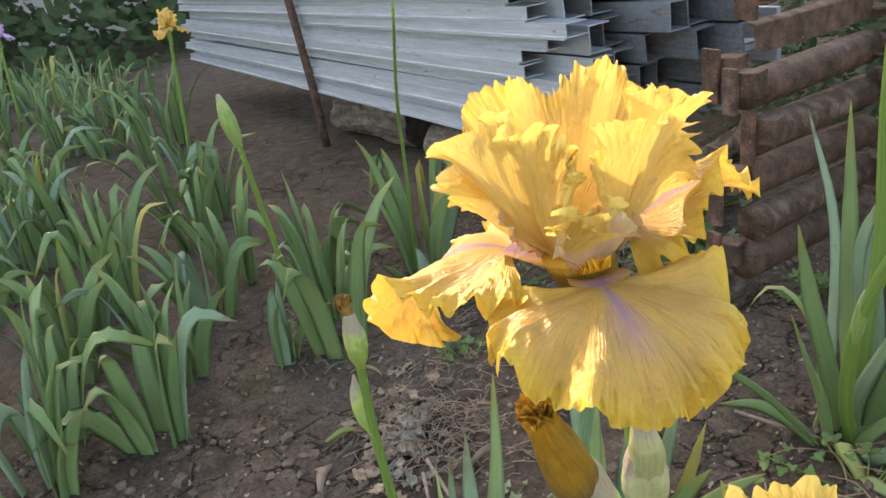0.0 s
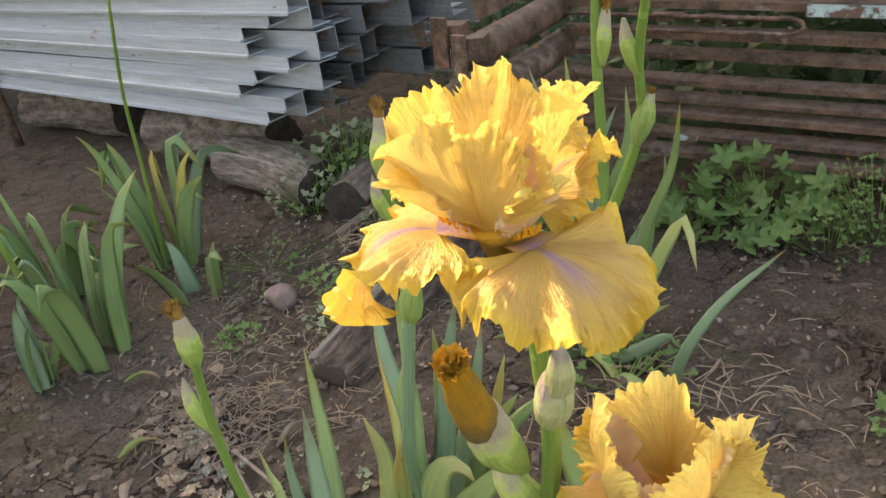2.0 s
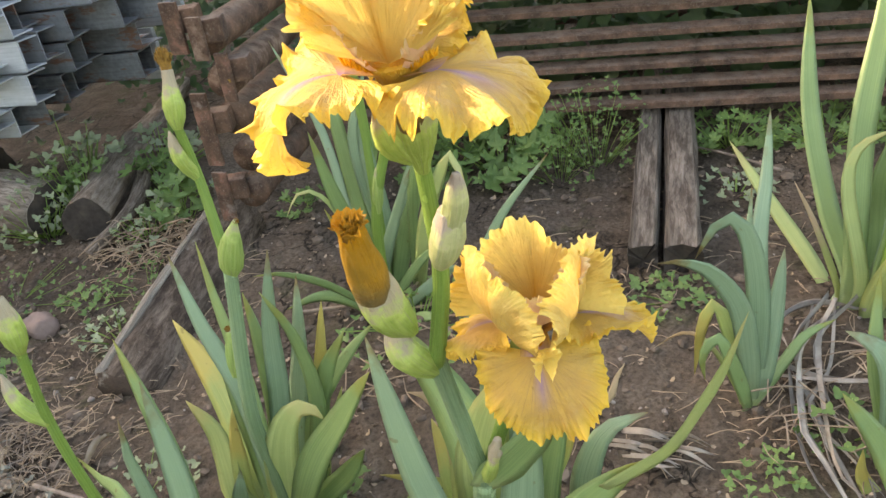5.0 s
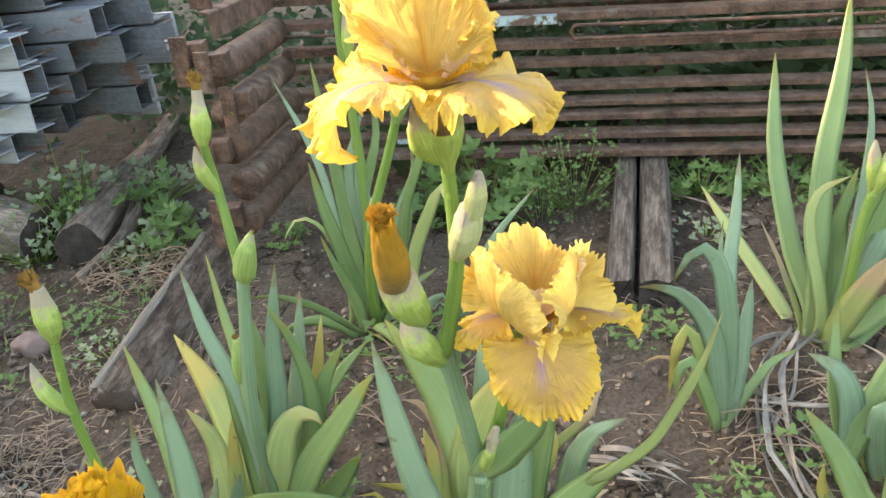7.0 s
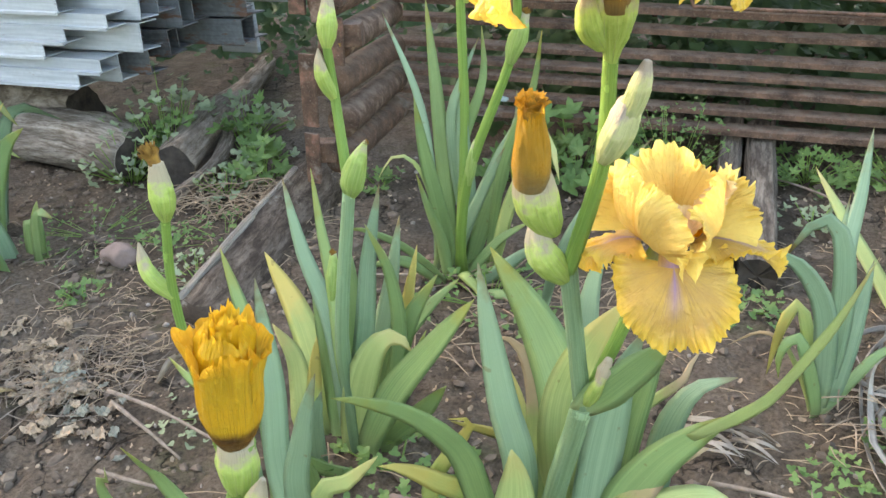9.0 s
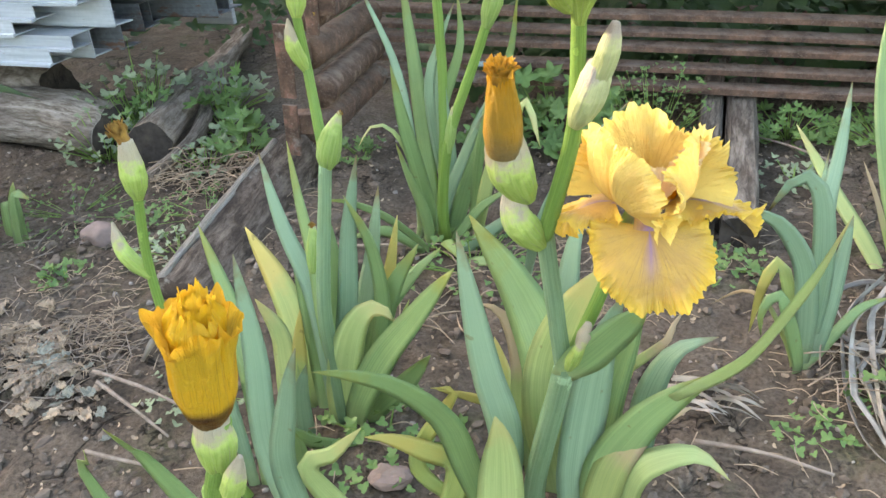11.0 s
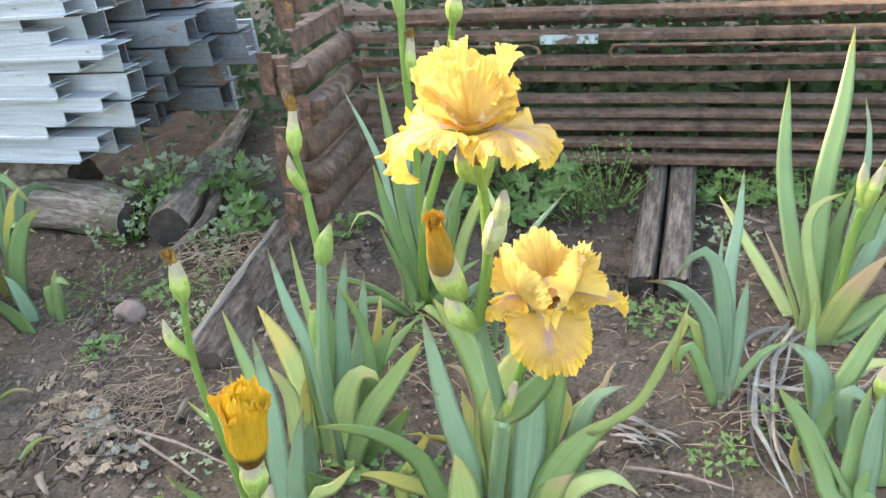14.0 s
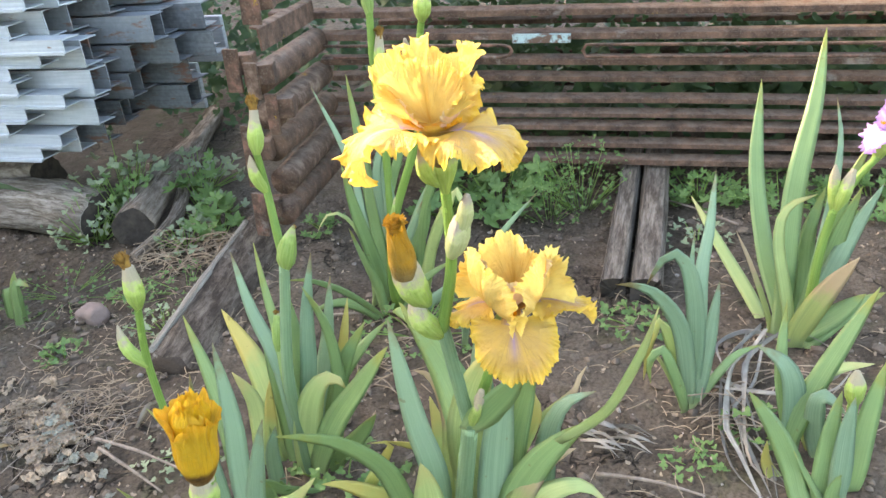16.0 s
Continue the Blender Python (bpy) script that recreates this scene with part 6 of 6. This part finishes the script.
# The leaf green is set dark so gaps behind the rails look shaded.
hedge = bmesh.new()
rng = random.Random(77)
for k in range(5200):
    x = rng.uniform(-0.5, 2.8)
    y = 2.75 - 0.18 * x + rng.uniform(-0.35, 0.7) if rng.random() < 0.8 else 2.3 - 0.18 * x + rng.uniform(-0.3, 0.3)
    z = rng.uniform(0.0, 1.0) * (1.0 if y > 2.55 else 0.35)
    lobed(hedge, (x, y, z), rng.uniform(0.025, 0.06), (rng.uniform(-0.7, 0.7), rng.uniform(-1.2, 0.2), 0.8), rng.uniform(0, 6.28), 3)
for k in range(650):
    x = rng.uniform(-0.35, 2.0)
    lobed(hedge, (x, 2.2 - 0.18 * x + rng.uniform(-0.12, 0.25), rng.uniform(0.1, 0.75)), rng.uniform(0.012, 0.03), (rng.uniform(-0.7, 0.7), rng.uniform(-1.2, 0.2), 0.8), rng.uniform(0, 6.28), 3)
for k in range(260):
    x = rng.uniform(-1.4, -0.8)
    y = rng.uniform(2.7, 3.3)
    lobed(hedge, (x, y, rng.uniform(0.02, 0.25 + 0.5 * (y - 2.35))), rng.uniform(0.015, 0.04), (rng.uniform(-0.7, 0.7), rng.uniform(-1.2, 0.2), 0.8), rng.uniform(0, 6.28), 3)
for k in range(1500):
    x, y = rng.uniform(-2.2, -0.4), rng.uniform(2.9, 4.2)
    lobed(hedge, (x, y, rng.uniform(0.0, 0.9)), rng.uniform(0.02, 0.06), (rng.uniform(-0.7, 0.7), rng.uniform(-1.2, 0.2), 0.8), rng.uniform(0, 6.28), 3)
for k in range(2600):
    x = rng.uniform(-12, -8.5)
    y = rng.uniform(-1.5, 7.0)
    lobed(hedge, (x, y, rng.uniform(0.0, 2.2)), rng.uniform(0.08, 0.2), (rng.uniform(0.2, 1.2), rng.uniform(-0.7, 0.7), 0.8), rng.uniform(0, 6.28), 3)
tagged(part("hedge", hedge, WEED_DARK), "undergrowth behind the steel stacks, its green darkened for shade", "undergrowth", kind="stuff")

# ---- litter on the soil ----
def lumps(name, n, small, large, material, label, category, seed, smooth):
    """Uneven little stones or clods strewn over the near soil, as one mesh."""
    rng = np.random.RandomState(seed)
    base = bmesh.new()
    bmesh.ops.create_icosphere(base, subdivisions=1, radius=1)
    ico = np.array([v.co for v in base.verts])
    tris = np.array([[v.index for v in f.verts] for f in base.faces])
    base.free()
    x, y = rng.uniform(-1.9, 1.0, n), rng.uniform(0.15, 2.0, n)
    r = small + large * rng.random(n) ** 3
    z = np.array([hump(*p) for p in zip(x, y)]) + r * 0.25
    shape = rng.uniform(0.55, 1.25, (n, 1, 3)) * np.array((1, 1, 0.8)) * (1 + 0.35 * rng.uniform(-1, 1, (n, len(ico), 1)))
    a = rng.uniform(0, 6.28, n)
    co = ico[None] * shape * r[:, None, None]
    co = np.stack([co[..., 0] * np.cos(a)[:, None] - co[..., 1] * np.sin(a)[:, None], co[..., 0] * np.sin(a)[:, None] + co[..., 1] * np.cos(a)[:, None], co[..., 2]], -1)
    co += np.stack([x, y, z], -1)[:, None]
    faces = (tris[None] + np.arange(n)[:, None, None] * len(ico)).reshape(-1, 3)
    me = bpy.data.meshes.new(name)
    me.from_pydata(co.reshape(-1, 3).tolist(), [], faces.tolist())
    me.materials.append(material)
    me.polygons.foreach_set("use_smooth", [smooth] * len(me.polygons))
    tagged(new(name, me), label, category, kind="stuff")


lumps("pebbles", 420, 0.0025, 0.006, PEBBLE, "small pale pebbles and clods strewn on soil", "pebbles", 21, True)
lumps("clods", 5200, 0.0028, 0.011, CLOD, "small crumbs of dry brown soil", "soil", 22, False)
rng = random.Random(21)


def straw(cx, cy, spread, n, length, material, label, seed, name="straw", thick=0.0016, lift=0.02):
    rng = random.Random(seed)
    bm = bmesh.new()
    for k in range(n):
        a, r = rng.uniform(0, 6.28), spread * math.sqrt(rng.random())
        x, y = cx + r * math.cos(a), cy + r * math.sin(a) * 0.8
        d = rng.uniform(0, 6.28)
        le = length * rng.uniform(0.4, 1.2)
        z = hump(x, y) + 0.003 + lift * rng.random() ** 2
        p = np.array((x, y, z))
        v = np.array((math.cos(d), math.sin(d), 0)) * le / 2
        s = np.array((-v[1], v[0], 0)) * rng.uniform(-0.5, 0.5)
        tube(bm, [p - v, p + s * 0.5 + np.array((0, 0, lift * 0.4 * rng.random())), p + v], (thick, thick * 0.6), n=6, sides=5)
    return tagged(part(name, bm, material), label, "plant litter", kind="stuff")


straw(-1.00, 1.64, 0.15, 150, 0.12, STRAW, "tangle of brown dead straw by the half log", 1, lift=0.05)
straw(-1.00, 0.98, 0.26, 260, 0.05, STRAW, "brown straw litter on the soil", 2, lift=0.015, thick=0.0010)
straw(-1.05, 0.84, 0.16, 70, 0.08, TWIG, "thin dry twigs on the soil", 3, lift=0.02, thick=0.0012)
straw(-0.22, 1.05, 0.25, 110, 0.09, STRAW, "dry straw under the irises", 4, lift=0.03)
straw(0.15, 0.62, 0.26, 34, 0.06, STRAW, "scattered dry stems on the soil", 5, thick=0.0010)
straw(0.10, 1.35, 0.40, 30, 0.05, STRAW, "scattered dry stems on the soil", 6)
straw(-1.06, 0.87, 0.13, 170, 0.05, DRY, "matted grey dead stems on the soil", 13, lift=0.03, thick=0.0012)
straw(-0.95, 1.35, 0.35, 160, 0.05, STRAW, "thin brown straw on the soil", 14, thick=0.0010)
straw(0.25, 1.0, 0.45, 170, 0.05, STRAW, "fine dry stems on the soil", 15, thick=0.0009)
straw(-1.5, 1.2, 0.4, 60, 0.08, TWIG, "scattered twigs on the soil", 7)
straw(-0.45, 0.45, 0.3, 70, 0.06, STRAW, "dry stems under the irises", 8, thick=0.0012)
straw(0.40, 0.72, 0.16, 70, 0.12, DRY, "grey dry stems beside the iris", 9, lift=0.04)


def ribbon(holder, points, width, seed):
    bm = bmesh.new()
    blade(bm, width, points, 40 * math.sin(seed), 60 * math.cos(seed * 2.3), n=18, fold=0.5, thick=0.001, foot=0.8, ripple=0.3)
    return part("dry_leaf", bm, DRY_PALE, holder)


heap = thing("dry_leaf_heap", "curved heap of dead grey iris leaves on soil", "dry leaves")
rng = random.Random(31)
for k in range(7):
    j = lambda s: rng.uniform(-s, s)
    s = rng.uniform(-0.018, 0.018)
    pts = [(0.44 + s + j(0.03), 0.96 + j(0.03), 0.02 + 0.03 * rng.random()), (0.355 + s + j(0.02), 0.84 + j(0.03), 0.02 + 0.03 * rng.random()), (0.305 + s + j(0.02), 0.70 + j(0.04), 0.012 + 0.02 * rng.random()), (0.295 + s + j(0.02), 0.60 + j(0.03), 0.012 + 0.015 * rng.random()), (0.31 + s + j(0.03), 0.49 + j(0.05), 0.010 + 0.01 * rng.random())]
    ribbon(heap, pts, rng.uniform(0.006, 0.013), k)
for k in range(5):
    a = rng.uniform(0, 6.28)
    pts = [(0.40 + 0.13 * math.cos(a + q) + 0.02 * q, 0.86 + 0.11 * math.sin(a + q), 0.02 + 0.02 * rng.random()) for q in (0, 0.8, 1.6, 2.4)]
    ribbon(heap, pts, rng.uniform(0.006, 0.012), k + 0.5)
tangle = thing("dry_leaf_heap", "matted tuft of dead iris leaves on soil", "dry leaves")
for k in range(14):
    x, y = 0.04 + rng.uniform(-0.05, 0.05), 0.72 + rng.uniform(-0.05, 0.05)
    d = rng.uniform(-0.7, 0.7)
    pts = [(x, y, 0.012), (x + 0.035 * math.cos(d), y - 0.03, 0.03), (x + 0.07 * math.cos(d), y - 0.06 * math.sin(d + 1), 0.012)]
    ribbon(tangle, pts, 0.006, k)



def crumpled(bm, at, size, seed, turn):
    """A withered leaf: a ragged, crushed sheet lying nearly flat."""
    n = 9
    rows = []
    for i in range(n + 1):
        row = []
        for j in range(n + 1):
            u, v = 2 * i / n - 1, 2 * j / n - 1
            k = 1 + 0.5 * noise.noise(Vector((math.atan2(v, u) * 2.2, seed, 0)))
            x, y = u * math.sqrt(1 - v * v / 2) * k, 0.55 * v * math.sqrt(1 - u * u / 2) * k
            z = 0.38 * noise.noise(Vector((x * 2.2, y * 2.2, seed))) + 0.26 * noise.noise(Vector((x * 5.5, y * 5.5, seed))) + 0.3
            p = Vector((x * math.cos(turn) - y * math.sin(turn), x * math.sin(turn) + y * math.cos(turn), max(z, 0.0))) * size
            row.append(bm.verts.new(p + Vector(at)))
        rows.append(row)
    for i in range(n):
        for j in range(n):
            bm.faces.new((rows[i][j], rows[i + 1][j], rows[i + 1][j + 1], rows[i][j + 1]))


pile = thing("dry_leaf_pile", "matted pile of crumpled tan and grey green dead weeds", "dry leaves")
for k, (mat, count) in enumerate(((DRY, 60), (DRY_GREEN, 34), (STRAW, 80))):
    bm = bmesh.new()
    for q in range(count):
        g = rng.gauss(0, 0.8)
        x = -1.06 + 0.042 * rng.gauss(0, 1) - 0.05 * g + (0.035 if k == 1 else -0.03)
        y = 0.85 + 0.085 * g - (0.04 if k == 1 else 0.0)
        crumpled(bm, (x, y, hump(x, y) + 0.02 * rng.random() ** 2), rng.uniform(0.008, 0.020), rng.uniform(0, 90), rng.gauss(-0.9, 0.8))
    tagged(part("crumpled_leaves", bm, mat, pile, smooth=False), kind="stuff")
bm = bmesh.new()
for q in range(1700):
    x, y = rng.uniform(-1.7, 0.9), rng.uniform(0.2, 1.9)
    if noise.noise(Vector((x * 3, y * 3, 3))) < -0.12:
        continue
    lobed(bm, (x, y, hump(x, y) + 0.004), rng.uniform(0.003, 0.008), (rng.uniform(-0.8, 0.8), rng.uniform(-0.8, 0.8), 0.8), rng.uniform(0, 6.28), 2)
tagged(part("leaf_crumbs", bm, STRAW), "brown crumbs of dead leaves on soil", "plant litter", kind="stuff")
for k, (a, b, c) in enumerate((((-0.95, 0.79, 0.02), (-0.83, 0.73, 0.025), (-0.70, 0.66, 0.015)), ((-0.93, 0.76, 0.018), (-0.84, 0.69, 0.02), (-0.76, 0.63, 0.012)), ((-0.88, 0.60, 0.012), (-0.82, 0.58, 0.014), (-0.76, 0.565, 0.012)), ((0.03, 0.60, 0.012), (0.12, 0.57, 0.015), (0.2, 0.53, 0.012)), ((-0.55, 1.2, 0.02), (-0.45, 1.19, 0.025), (-0.36, 1.2, 0.015)), ((0.55, 1.5, 0.02), (0.45, 1.62, 0.03), (0.38, 1.72, 0.02)))):
    bm = bmesh.new()
    tube(bm, [a, b, c], (0.004, 0.0022), n=12, sides=7, wobble=0.3, seed=k)
    tagged(part("twig", bm, TWIG), "thin dry grey twig on the soil", "twig", "twigs on the soil")
for k, (x, y, d) in enumerate(((-1.148, 0.760, 0.9), (-1.084, 0.657, 2.2), (-1.3, 0.95, 0.3), (-0.86, 0.86, 1.2))):
    bm = bmesh.new()
    v = np.array((math.cos(d), math.sin(d), 0)) * 0.04
    p = np.array((x, y, 0.012))
    blade(bm, 0.024, [p - v, p + np.array((0, 0, 0.016)), p + v * 0.6 + np.array((0, 0, 0.012)), p + v + np.array((0, 0, 0.002))], 70, 30, n=10, fold=0.8, thick=0.0008, blunt=2)
    tagged(part("fallen_leaf", bm, LEAF_RUSTY if k % 2 == 0 else DRY), "dry curled tan leaf on the soil", "fallen leaf", "fallen leaves")
